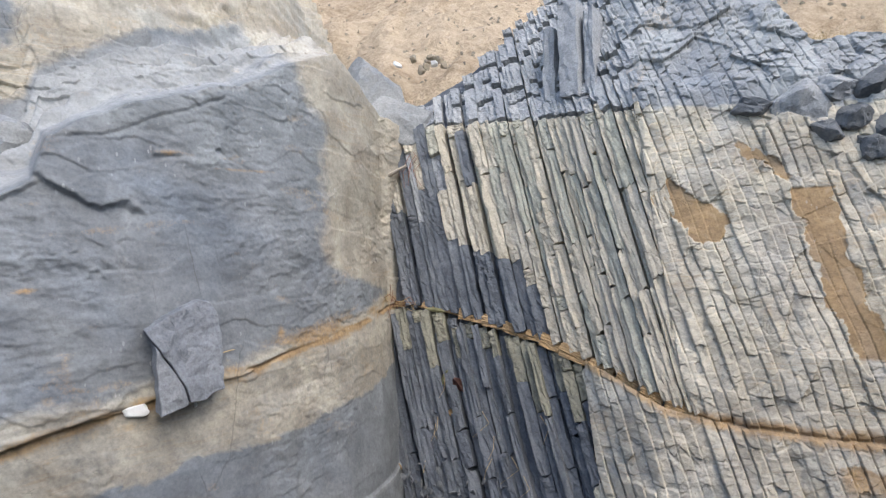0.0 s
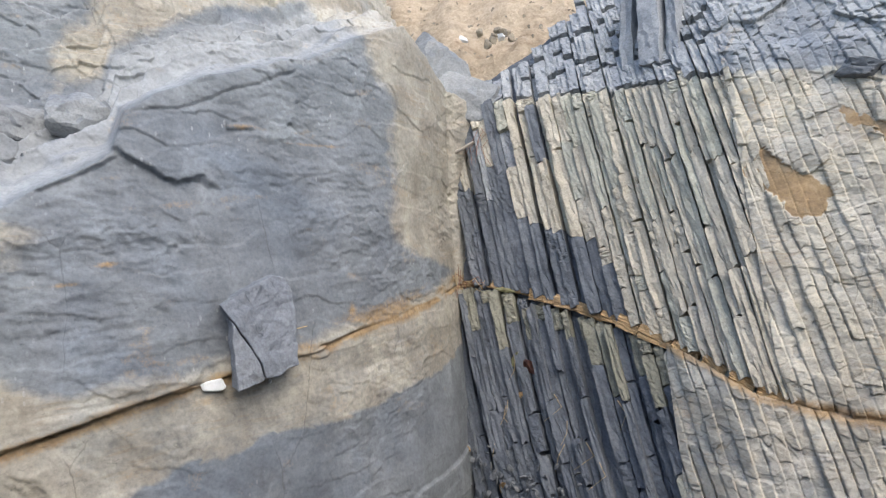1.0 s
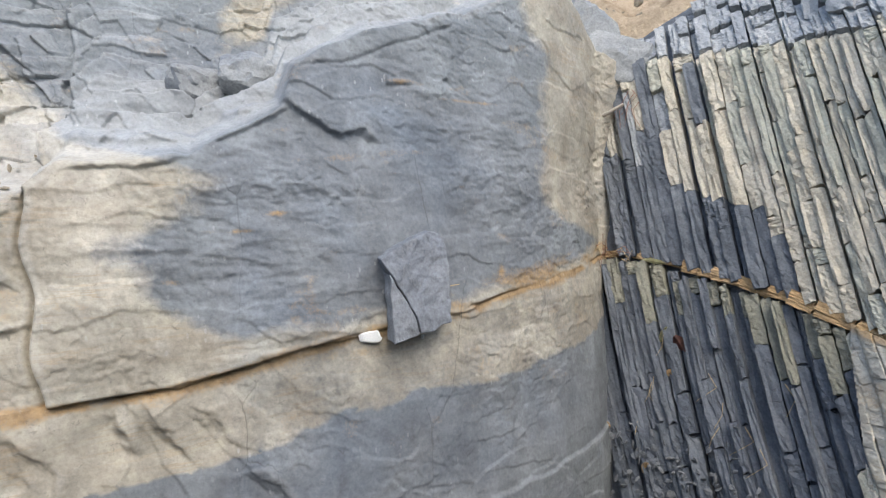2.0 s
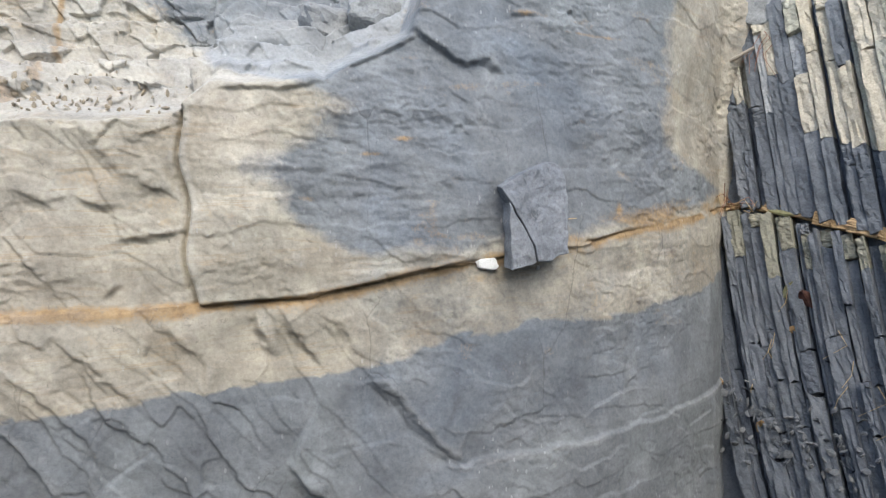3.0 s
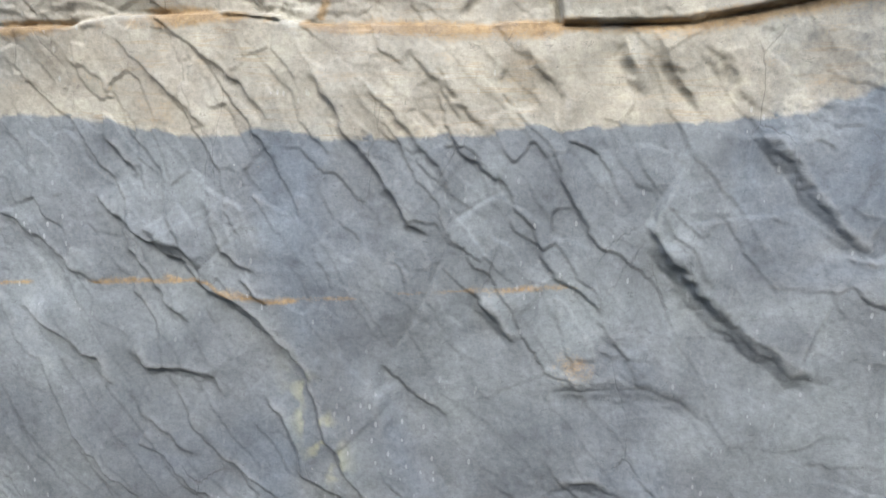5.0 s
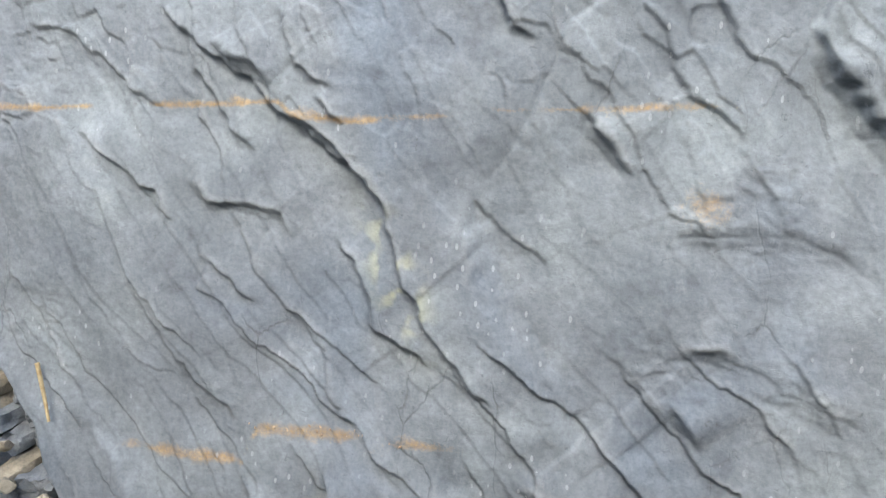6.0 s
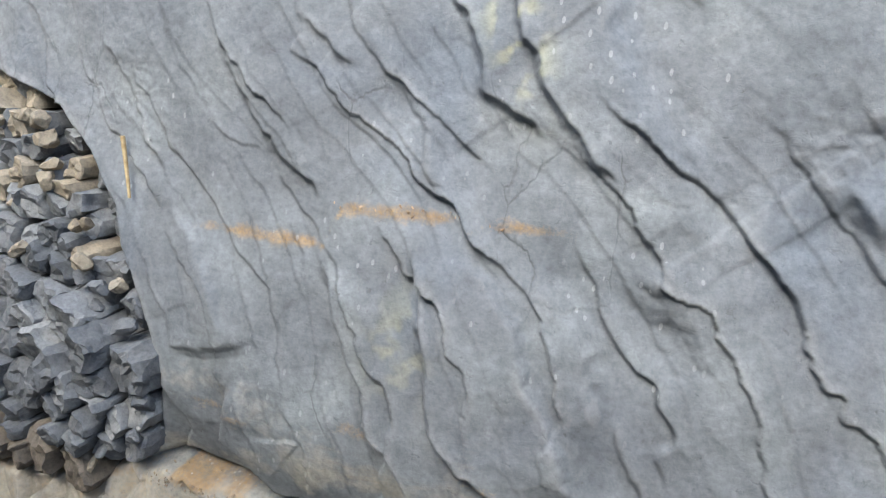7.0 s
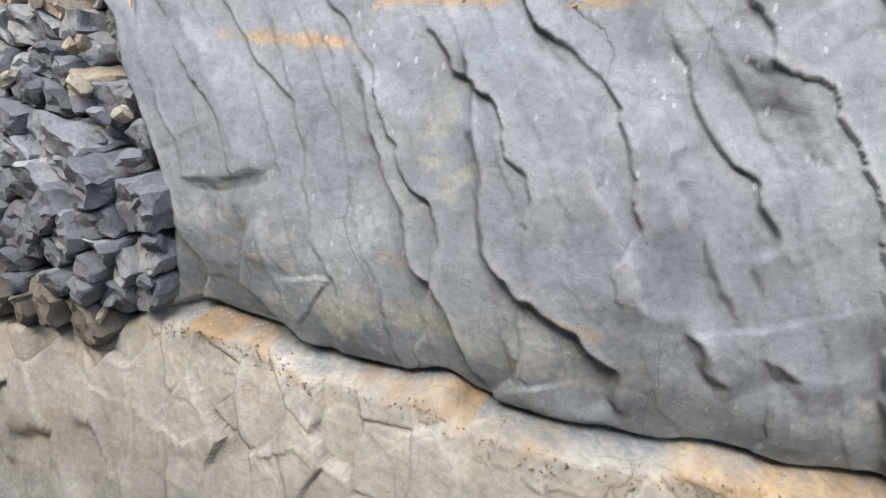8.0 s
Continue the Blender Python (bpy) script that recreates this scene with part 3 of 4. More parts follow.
def earth(name):
    m = Nodes(name)
    pos = m.add("ShaderNodeNewGeometry").outputs["Position"]
    clod = m.noise(pos, 24.0, 8.0, 0.7)
    big = m.noise(pos, 3.0, 5.0, 0.6)
    col = m.mix(0.5, m.ramp(big, [(0.3, (0.33, 0.235, 0.145)), (0.55, (0.57, 0.455, 0.325)), (0.75, (0.60, 0.49, 0.36))]), m.ramp(clod, [(0.3, (0.22, 0.15, 0.09)), (0.55, (0.57, 0.455, 0.325)), (0.75, (0.70, 0.6, 0.47))]))
    return m.finish(col, 0.95, clod, 1.0, 0.04)


def plain(name, a, b, scale, rough=0.8):
    m = Nodes(name)
    pos = m.add("ShaderNodeTexCoord").outputs["Object"]
    grain = m.noise(pos, scale, 5.0, 0.6)
    return m.finish(m.ramp(grain, [(0.3, a), (0.7, b)]), rough, grain, 0.4, 0.002)


MASSIVE_ROCK = massive_rock("siltstone", (GREY_DARK, GREY, GREY_PALE), (TAN_DARK, TAN, TAN_PALE))
JOINTED_ROCK = massive_rock("jointed_sandstone", ((0.19, 0.20, 0.215), (0.26, 0.27, 0.28), (0.34, 0.345, 0.35)), ((0.33, 0.29, 0.23), (0.43, 0.388, 0.315), (0.52, 0.48, 0.41)))
SLAB_TAN = block_rock("tan_slab", (0.31, 0.28, 0.222), (0.42, 0.382, 0.31), (0.52, 0.48, 0.405), 0.18)
SLAB_GREEN = block_rock("greenish_slab", (0.28, 0.272, 0.222), (0.365, 0.356, 0.295), (0.45, 0.44, 0.375), 0.12)
SLAB_GREY = block_rock("grey_slab", (0.20, 0.21, 0.225), (0.285, 0.295, 0.305), (0.38, 0.385, 0.39), 0.06)
SLAB_DARK = block_rock("dark_slab", (0.075, 0.084, 0.097), (0.12, 0.131, 0.148), (0.185, 0.196, 0.212), 0.03)
SLAB_OLIVE = block_rock("olive_slab", (0.15, 0.147, 0.118), (0.215, 0.208, 0.165), (0.29, 0.28, 0.23), 0.12)
SLAB_RUST = block_rock("rusty_slab", (0.30, 0.20, 0.10), (0.37, 0.25, 0.13), (0.43, 0.31, 0.18), 0.2)
EARTH = earth("dry_earth")


# ---- building helpers ----
def part(name, mesh, material, parent=None, label=""):
    if isinstance(mesh, bmesh.types.BMesh):
        data = bpy.data.meshes.new(name)
        mesh.to_mesh(data)
        mesh.free()
    else:
        data = mesh
    if material is not None and not data.materials:
        data.materials.append(material)
    ob = new(name, data)
    if parent is not None:
        ob.parent = parent
    return tagged(ob, label)


def grid_mesh(name, xyz, keep=None, colours=None):
    """A sheet of quads from a (rows, columns, 3) array of places."""
    rows, cols = xyz.shape[:2]
    index = np.arange(rows * cols).reshape(rows, cols)
    quads = np.stack([index[:-1, :-1], index[:-1, 1:], index[1:, 1:], index[1:, :-1]], -1).reshape(-1, 4)
    if keep is not None:
        quads = quads[keep.reshape(-1)]
    used, inverse = np.unique(quads, return_inverse=True)
    quads = inverse.reshape(-1, 4)
    points = xyz.reshape(-1, 3)[used]
    data = bpy.data.meshes.new(name)
    data.vertices.add(len(points))
    data.vertices.foreach_set("co", points.astype(np.float32).ravel())
    data.loops.add(quads.size)
    data.loops.foreach_set("vertex_index", quads.astype(np.int32).ravel())
    data.polygons.add(len(quads))
    data.polygons.foreach_set("loop_start", np.arange(0, quads.size, 4, dtype=np.int32))
    data.polygons.foreach_set("use_smooth", np.ones(len(quads), dtype=bool))
    data.update(calc_edges=True)
    if colours is not None:
        layer = data.color_attributes.new("tint_and_light", "FLOAT_COLOR", "POINT")
        layer.data.foreach_set("color", colours.reshape(-1, 4)[used].astype(np.float32).ravel())
    return data


# ---- the massive beds ----
STEP = 0.0028
sv = np.concatenate([np.arange(-0.10, 2.48, STEP), np.arange(2.48, 4.2, 0.014)])
zv = np.concatenate([np.arange(-0.30, -0.05, 0.012), np.arange(-0.05, 2.24, STEP), np.arange(2.24, 3.1, 0.012)])
S, Z = np.meshgrid(sv, zv)
JAGGED = fractal(S, Z, 0.03, 3, 77)
depth, tan, rust, lichen, wear_and_skylight = massive_surface(S, Z)
XYZ = np.stack([CORNER.x + ALONG.x * S + OUT.x * depth, CORNER.y + ALONG.y * S + OUT.y * depth, Z], -1)
COLOURS = np.stack([tan, rust, lichen, wear_and_skylight], -1)
mid_s, mid_z = S[:-1, :-1] + STEP / 2, Z[:-1, :-1] + STEP / 2
is_upper = mid_z > curve_at(mid_s, MAIN_SEAM)
is_base = mid_z < curve_at(mid_s, FOOT_SEAM)
massive = tagged(new("rock_wall_massive"), "massive grey and tan siltstone beds with rusty seams", "rock wall", kind="structure")
for name, keep in (("upper_bed", is_upper), ("lower_bed", ~is_upper & ~is_base), ("base_bed", is_base)):
    part(name, grid_mesh(name, XYZ, keep, COLOURS), MASSIVE_ROCK, massive)

# ---- backing of the thin beds, the bank behind and the ground ----
xv, zb = np.arange(-0.55, 2.4, 0.012), np.arange(-0.2, 2.62, 0.012)
X, ZZ = np.meshgrid(xv, zb)
crest = curve_at(X, CREST)
ZB = np.minimum(ZZ, crest + 0.02)
Y = bedded_depth(X, ZB) + 0.034 + 0.012 * fractal(X, ZZ, 0.08, 4, 201) + np.maximum(ZZ - crest, 0) * 2.0
backing = tagged(new("rock_wall_bedded"), "upright thin-bedded shale and sandstone, tan, grey and dark", "rock wall", kind="structure")
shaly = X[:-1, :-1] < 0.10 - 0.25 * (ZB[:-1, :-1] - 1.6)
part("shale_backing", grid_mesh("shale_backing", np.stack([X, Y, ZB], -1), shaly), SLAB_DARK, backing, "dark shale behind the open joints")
part("sandstone_backing", grid_mesh("sandstone_backing", np.stack([X, Y, ZB], -1), ~shaly), SLAB_GREEN, backing, "greenish grey rock behind the joints")

gx, gy = np.meshgrid(np.sinh(np.linspace(-4.6, 4.6, 420)) * 0.8, 1.97 + np.sinh(np.linspace(0, 3.6, 240)) * 1.6)
gz = 2.20 + np.minimum((gy - 2.0) * 0.75, 6 + 0.02 * gy) - 9.0 * np.maximum(2.06 - gy, 0) + 0.10 * fractal(gx, gy, 0.8, 5, 301) + 0.035 * fractal(gx, gy, 0.12, 4, 305) - 0.5 * ramp(-gx, 0.5, 0.9) * ramp(2.6 - gy, 0, 0.6)
bank = part("earth_bank", grid_mesh("earth_bank", np.stack([gx, gy, gz], -1)), EARTH)
tagged(bank, "dry brown earth bank rising behind the rock", "earth bank", kind="structure")
fx, fy = np.meshgrid(np.sinh(np.linspace(-4.4, 4.4, 241)), np.concatenate([-np.sinh(np.linspace(4.4, 0.0, 130)), [0.5, 1.2, 2.5]]))
# an unseen bank is added opposite the wall to shade its lower part
away = np.maximum((fx - CORNER.x) * OUT.x + (fy - CORNER.y) * OUT.y - 2.05, -1.6 - fy)
fz = -0.28 + 0.03 * fractal(fx, fy, 0.6, 4, 311) + np.minimum(np.maximum(away, 0) * 4.0, 2.54 + 0.05 * np.maximum(away, 0))
ground = part("ground", grid_mesh("ground", np.stack([fx, fy, fz], -1)), block_rock("stony_ground", (0.08, 0.078, 0.072), (0.13, 0.125, 0.115), (0.2, 0.19, 0.17), 0.1))
tagged(ground, "dry stony earth at the foot of the rock, rising to an added unseen bank", "ground", kind="structure")


# ---- thin upright beds, block by block ----
def chunk_mesh(name, seed, nx=4, ny=2, nz=14, rough=0.07):
    """A jointed block one unit in each direction: worn edges, stepped ends, an uneven face towards -y."""
    rng = random.Random(seed)
    bm = bmesh.new()
    bmesh.ops.create_cube(bm, size=1.0)
    for axis, cuts in ((0, nx), (1, ny), (2, nz)):
        for k in range(1, cuts):
            at = [0, 0, 0]
            at[axis] = -0.5 + k / cuts + rng.uniform(-0.25, 0.25) / cuts
            normal = [0, 0, 0]
            normal[axis] = 1
            bmesh.ops.bisect_plane(bm, geom=bm.verts[:] + bm.edges[:] + bm.faces[:], plane_co=at, plane_no=normal)
    tilt_x, tilt_z, cut = rng.uniform(-0.06, 0.06), rng.uniform(-0.03, 0.03), rng.uniform(-0.3, 0.3)
    off = Vector((seed * 3.1, seed * 1.7, seed * 0.9))
    for v in bm.verts:
        p = v.co.copy()
        edges = sum(abs(c) > 0.45 for c in p)
        worn = (0, 0, 1, 1.8)[edges]
        v.co = Vector((p.x * (1 - 0.022 * worn), p.y * (1 - 0.012 * worn), p.z * (1 - 0.006 * worn)))
        v.co.y += tilt_x * p.x + tilt_z * p.z
        if abs(p.z) > 0.45:
            v.co.z += cut * 0.16 * p.x + rng.uniform(-0.015, 0.015)
        v.co += Vector((0.4, 0.55, 0.3)) * rough * noise.noise(p * 2.3 + off) + Vector((0.05, 0.05, 0.012)) * noise.noise(p * 5 + off) + Vector((0.02, 0.03, 0)) * noise.noise(Vector((p.x * 3, 0, p.z * 13)) + off)
    data = bpy.data.meshes.new(name)
    bm.to_mesh(data)
    bm.free()
    return data


CHUNKS = {}
for key, mat in (("tan", SLAB_TAN), ("green", SLAB_GREEN), ("grey", SLAB_GREY), ("dark", SLAB_DARK), ("olive", SLAB_OLIVE), ("rust", SLAB_RUST)):
    CHUNKS[key] = []
    for k in range(12):
        data = chunk_mesh("rock_block", k + 1)
        data.materials.append(mat)
        CHUNKS[key].append(data)


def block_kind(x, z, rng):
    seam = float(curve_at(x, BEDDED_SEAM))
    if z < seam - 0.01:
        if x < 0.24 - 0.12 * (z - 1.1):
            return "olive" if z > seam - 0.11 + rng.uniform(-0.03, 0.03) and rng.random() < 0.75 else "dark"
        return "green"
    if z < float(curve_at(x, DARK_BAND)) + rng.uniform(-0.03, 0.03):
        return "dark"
    if z > 2.03 - 0.10 * x + rng.uniform(-0.012, 0.012):
        return "grey"
    if x < -0.12 and rng.random() < 0.55:
        return "grey" if rng.random() < 0.6 else "dark"
    return "tan" if rng.random() < 0.75 else "green"


def face_turn(x, z):
    slope = float(bedded_depth(np.float64(x + 0.05), z) - bedded_depth(np.float64(x - 0.05), z)) / 0.1
    back = float(bedded_depth(np.float64(x), z + 0.03) - bedded_depth(np.float64(x), z - 0.03)) / 0.06
    return math.degrees(math.atan(slope)) * 0.55, -math.degrees(math.atan(back))


def bed_x(x0, z):
    return x0 - 0.25 * (z - 1.75) + (0.10 * (1.4 - z) ** 2 if z < 1.4 else 0)


def bed_frame(x0, z, inward, rng):
    """The pose of a block of one bed: its length up the bed, its front in the rock face."""
    def at(h):
        x = bed_x(x0, h)
        return Vector((x, float(bedded_depth(np.float64(x), h)), h))
    x = bed_x(x0, z)
    slope = float(bedded_depth(np.float64(x + 0.05), z) - bedded_depth(np.float64(x - 0.05), z)) / 0.1
    up = (at(z + 0.04) - at(z - 0.04)).normalized()
    along = Vector((1, slope * 0.5 + rng.uniform(-0.05, 0.05), rng.uniform(-0.01, 0.01)))
    along = (along - up * along.dot(up)).normalized()
    back = up.cross(along)
    m = Matrix((along, back, up)).transposed().to_4x4()
    m.translation = at(z) + back * inward
    return m


def lay_column(x0, wide, low, high, rng, sizes, wild, put):
    """One bed: blocks on end from low to high, leaning with the bedding; some beds are worn back and leave a dark joint."""
    worn = rng.random() < (0.16 if x0 < 0.0 else 0.05 if x0 < 0.5 else 0.02)
    back_set = rng.uniform(-1, 1) * wild + (0.022 if worn else 0)
    snug = 0.88 if worn else 1.02
    z = low
    while z < high - 0.02:
        tall = min(rng.uniform(*sizes) * (0.5 if z > 1.98 else 1.0), high - z)
        for change in (float(curve_at(x0, DARK_BAND)), 2.03 - 0.10 * x0):
            if z + 0.02 < change < z + tall:
                tall = change - z
        mid = z + tall / 2
        x = bed_x(x0, mid)
        deep = 0.09
        shift = back_set + rng.uniform(-0.25, 0.25) * wild + (0.012 if rng.random() < 0.03 and x0 < 0.4 else 0)
        put(x, mid, bed_frame(x0, mid, deep / 2 + shift, rng) @ Matrix.Diagonal((wide * snug * rng.uniform(0.97, 1.0), deep, tall * 1.09, 1)))
        z += tall


def jointed_from(x, z):
    """From which x on the beds are tight and make one jointed face."""
    return np.where(z < curve_at(x, BEDDED_SEAM), 0.25 - 0.12 * (z - 1.1), 0.385 - 0.12 * (z - 1.7))


laid = []


def put_block(*values):
    laid.append(values)


rng = random.Random(12)
x0 = -0.372
while x0 < 1.25:
    massive_part = x0 > 0.56
    wide = rng.uniform(0.014, 0.036) if x0 < 0.0 else rng.uniform(0.015, 0.030) if not massive_part else rng.uniform(0.026, 0.055)
    mid_x = x0 - 0.25 * (1.45 - 1.75)
    seam = float(curve_at(mid_x, BEDDED_SEAM))
    low = seam + 0.006
    high = float(curve_at(x0 - 0.1, CREST)) + rng.uniform(-0.03, 0.02)
    lay_column(x0, wide, low, high, rng, (0.07, 0.28) if not massive_part else (0.04, 0.11), 0.004 if x0 < 0.0 else 0.0022 if x0 < 0.45 else 0.002, put_block)
    x0 += wide * 1.0
x0 = -0.50
while x0 < 1.1:
    gully = x0 < 0.12
    wide = rng.uniform(0.014, 0.03) if gully else rng.uniform(0.04, 0.07)
    mid_x = x0 - 0.25 * (1.3 - 1.75)
    seam = float(curve_at(mid_x, BEDDED_SEAM))
    lay_column(x0, wide, 0.72 if gully else 0.85, seam - 0.006, rng, (0.08, 0.26) if gully else (0.05, 0.11), 0.012 if gully else 0.003, put_block)
    x0 += wide

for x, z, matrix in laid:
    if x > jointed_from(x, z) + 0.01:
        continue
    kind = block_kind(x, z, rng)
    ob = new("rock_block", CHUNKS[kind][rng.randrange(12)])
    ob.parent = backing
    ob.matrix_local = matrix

# the rusty seam between the upper and the lower beds, in short pieces
x = -0.36
while x < 0.39:
    long = rng.uniform(0.03, 0.075)
    mid = x + long / 2
    z = float(curve_at(mid, BEDDED_SEAM))
    fall = math.degrees(math.atan(float(curve_at(mid + 0.04, BEDDED_SEAM) - curve_at(mid - 0.04, BEDDED_SEAM)) / 0.08))
    turn, back = face_turn(mid, z)
    ob = new("seam_piece", CHUNKS["rust"][rng.randrange(12)])
    ob.parent = backing
    ob.matrix_local = pose(mid, float(bedded_depth(np.float64(mid), z)) + 0.047 + rng.uniform(-0.005, 0.008), z + rng.uniform(-0.005, 0.005), back, fall * -1 + rng.uniform(-8, 8), turn) @ Matrix.Diagonal((long * 1.1, 0.08, rng.uniform(0.014, 0.04), 1))
    x += long

# big upright fins on the crest of the beds
for x, z, a, c, back_by in [(0.145, 2.16, 0.035, 0.24, 0.02), (0.20, 2.18, 0.055, 0.30, -0.01), (0.255, 2.17, 0.03, 0.26, 0.02)]:
    ob = new("rock_fin", CHUNKS["grey"][rng.randrange(12)])
    ob.parent = backing
    ob.matrix_local = pose(x, float(bedded_depth(np.float64(x), z)) + 0.02 + back_by, z, -18, -10, -25) @ Matrix.Diagonal((a, 0.12, c, 1))

# the tighter, more massive end of the beds: one jointed face
xj = np.concatenate([np.arange(0.20, 0.95, 0.0017), np.arange(0.95, 2.4, 0.012)])
zj = np.concatenate([np.arange(-0.2, 1.08, 0.012), np.arange(1.08, 2.10, 0.0017), np.arange(2.10, 2.56, 0.003)])
XJ, ZJ = np.meshgrid(xj, zj)
crest = curve_at(XJ, CREST) + 0.02 * fractal(XJ, XJ * 0, 0.08, 3, 231)
ZJ = np.minimum(ZJ, crest)
lower = ZJ < curve_at(XJ, BEDDED_SEAM)
warp = 0.5 * fractal(XJ, ZJ, 0.16, 3, 401)
u = (XJ + 0.29 * (ZJ - 1.75) + np.where(lower, 0.013, 0)) / 0.023 + 0.35 * warp
col = np.floor(u)
fu = u - col
v = ZJ / (0.045 + 0.07 * hashed(col, col * 0 + 1, 411)) + 10 * hashed(col, col * 0, 412) + 0.25 * fractal(XJ, ZJ, 0.05, 3, 402)
row = np.floor(v)
fv = v - row
cell, tilt_u, tilt_v = hashed(col, row, 421), hashed(col, row, 422) - 0.5, hashed(col, row, 423) - 0.5
tight = ramp(XJ + 0.25 * (ZJ - 1.6), 0.40, 0.62)
rel = (cell - 0.5) * (0.010 - 0.007 * tight) + (tilt_u * (fu - 0.5) + tilt_v * (fv - 0.5)) * (0.012 - 0.006 * tight) + (hashed(col, col * 0, 424) - 0.5) * (0.010 - 0.006 * tight)
open_joint = hashed(col, np.floor(ZJ / 0.12), 431)
rel -= (0.0025 + 0.014 * ramp(open_joint, 0.5 + 0.25 * tight, 1.0)) * (1 - ramp(np.minimum(fu, 1 - fu), 0.0, 0.10))
rel -= (0.0012 + 0.008 * ramp(cell, 0.5, 1.0)) * (1 - ramp(np.minimum(fv, 1 - fv), 0.0, 0.03))
hj, ej = facets(XJ + 0.01 * warp, ZJ, 0.10, 0.07, 0.35, 441)
hk, ek = facets(XJ, ZJ, 0.022, 0.014, 0.2, 451, 2.0)
hm, em = facets(XJ, ZJ, 0.009, 0.007, -0.2, 455, 2.0)
rel += 0.010 * hj * (0.3 + tight) + 0.0020 * hk + 0.0007 * hm + 0.0025 * fractal(XJ, ZJ, 0.05, 3, 461)
seam_z = curve_at(XJ, BEDDED_SEAM) + 0.004 * fractal(XJ, ZJ, 0.05, 3, 471)
rel += ramp(ZJ, 2.0, 2.04) * (0.016 * hj + 0.006 * hk)
rel -= 0.006 * bump(ZJ - seam_z, 0.005)
rel += np.where(lower, 0.012, 0)
# rusty joint planes laid bare
ragged = 0.016 * fractal(XJ, ZJ, 0.05, 5, 481, 0.6)
p, q = XJ - 0.437, ZJ - 1.745
patch = ramp(0.050 - np.abs(p + q + ragged), 0, 0.006) * ramp(0.11 - np.abs(p - q + ragged), 0, 0.006)
strip = ramp(0.036 - np.abs(XJ + ragged - curve_at(ZJ, [(1.42, 0.745), (1.62, 0.695), (1.78, 0.668)])), 0, 0.006) * ramp(ZJ, 1.43, 1.45) * ramp(1.785 - ZJ, 0, 0.008)
vein = ramp(0.016 - np.abs((XJ - 0.585) + (ZJ - 1.845) + ragged), 0, 0.006) * ramp(0.10 - np.abs((XJ - 0.585) - (ZJ - 1.845)), 0, 0.02)
bare = np.clip(patch + strip + vein, 0, 1)
rel = rel * (1 - 0.8 * bare) - 0.004 * bare
rust_j = np.maximum(bare, 1.0 * bump(ZJ - seam_z - 0.003, 0.017))
rust_j = np.maximum(rust_j, 0.8 * ramp(XJ + ragged, 0.62, 0.68) * ramp(1.262 - ZJ + ragged, 0, 0.012) * ramp(ZJ - 1.17, 0, 0.05))
rust_j = np.maximum(rust_j, 0.6 * bump(XJ - 0.80 + ragged, 0.05) * bump(ZJ - 1.72, 0.03))
rust_j = np.maximum(rust_j, 0.35 * ramp(fractal(XJ, ZJ, 0.08, 3, 491), 0.45, 0.9))
tan_j = ramp(2.03 - 0.10 * XJ + 0.02 * (cell - 0.5) - ZJ, -0.004, 0.008) * (0.62 + 0.2 * cell + 0.18 * hashed(col, col * 0, 426))
wear_j = 0.25 * ramp(hashed(col, row, 425), 0.5, 1.0)
YJ = bedded_depth(XJ, ZJ) - 0.002 - rel
keep = (XJ > jointed_from(XJ, ZJ) - 0.02)[:-1, :-1]
face = grid_mesh("jointed_face", np.stack([XJ, YJ, ZJ], -1), keep, np.stack([tan_j, rust_j, 0 * tan_j, wear_j], -1))
part("jointed_face", face, JOINTED_ROCK, backing, "tight tan sandstone beds with bare rusty joint planes")


# ---- loose rocks, chips, twigs and leaves ----
def on_wall(s, z, out=0.0):
    """A place on the massive wall, at s along it and height z, standing out by some metres."""
    i, j = int(np.argmin(np.abs(sv - s))), int(np.argmin(np.abs(zv - z)))
    n = float(depth[j, i]) + out
    return Vector((CORNER.x + ALONG.x * s + OUT.x * n, CORNER.y + ALONG.y * s + OUT.y * n, z))


WALL_TURN = math.degrees(math.atan2(ALONG.y, ALONG.x)) + 180


def rock_mesh(name, seed, material, points=16, worn=0.05, rough=1.0):
    """An angular broken stone about one unit across: a ball cut by many planes, then roughened."""
    rng = random.Random(seed)
    planes = []
    for k in range(points):
        v = Vector((rng.gauss(0, 1), rng.gauss(0, 1), rng.gauss(0, 1))).normalized()
        planes.append((v, rng.uniform(0.38, 0.52)))
    for axis in ((1, 0, 0), (-1, 0, 0), (0, 1, 0), (0, -1, 0), (0, 0, 1), (0, 0, -1)):
        planes.append(((Vector(axis) + Vector((rng.gauss(0, 0.22), rng.gauss(0, 0.22), rng.gauss(0, 0.22)))).normalized(), rng.uniform(0.36, 0.48)))
    bm = bmesh.new()
    bmesh.ops.create_icosphere(bm, subdivisions=4 if points > 8 else 3, radius=1.0)
    off = Vector((seed % 91, seed % 37 * 0.7, seed % 53 * 1.3))
    for v in bm.verts:
        d = v.co.normalized()
        near = sorted([dist / d.dot(n) for n, dist in planes if d.dot(n) > 0.05] + [0.7, 0.8])
        r = near[0] - worn * 0.15 * math.exp(-(near[1] - near[0]) / (worn * 0.5 + 1e-3))
        p = d * r
        v.co = p + d * rough * (0.04 * noise.noise(p * 3.2 + off) + 0.03 * noise.noise(p * 8 + off) + 0.022 * noise.noise(p * 19 + off))
    data = bpy.data.meshes.new(name)
    bm.to_mesh(data)
    bm.free()
    data.materials.append(material)
    data.polygons.foreach_set("use_smooth", np.ones(len(data.polygons), dtype=bool))
    data.set_sharp_from_angle(angle=radians(20))
    return data


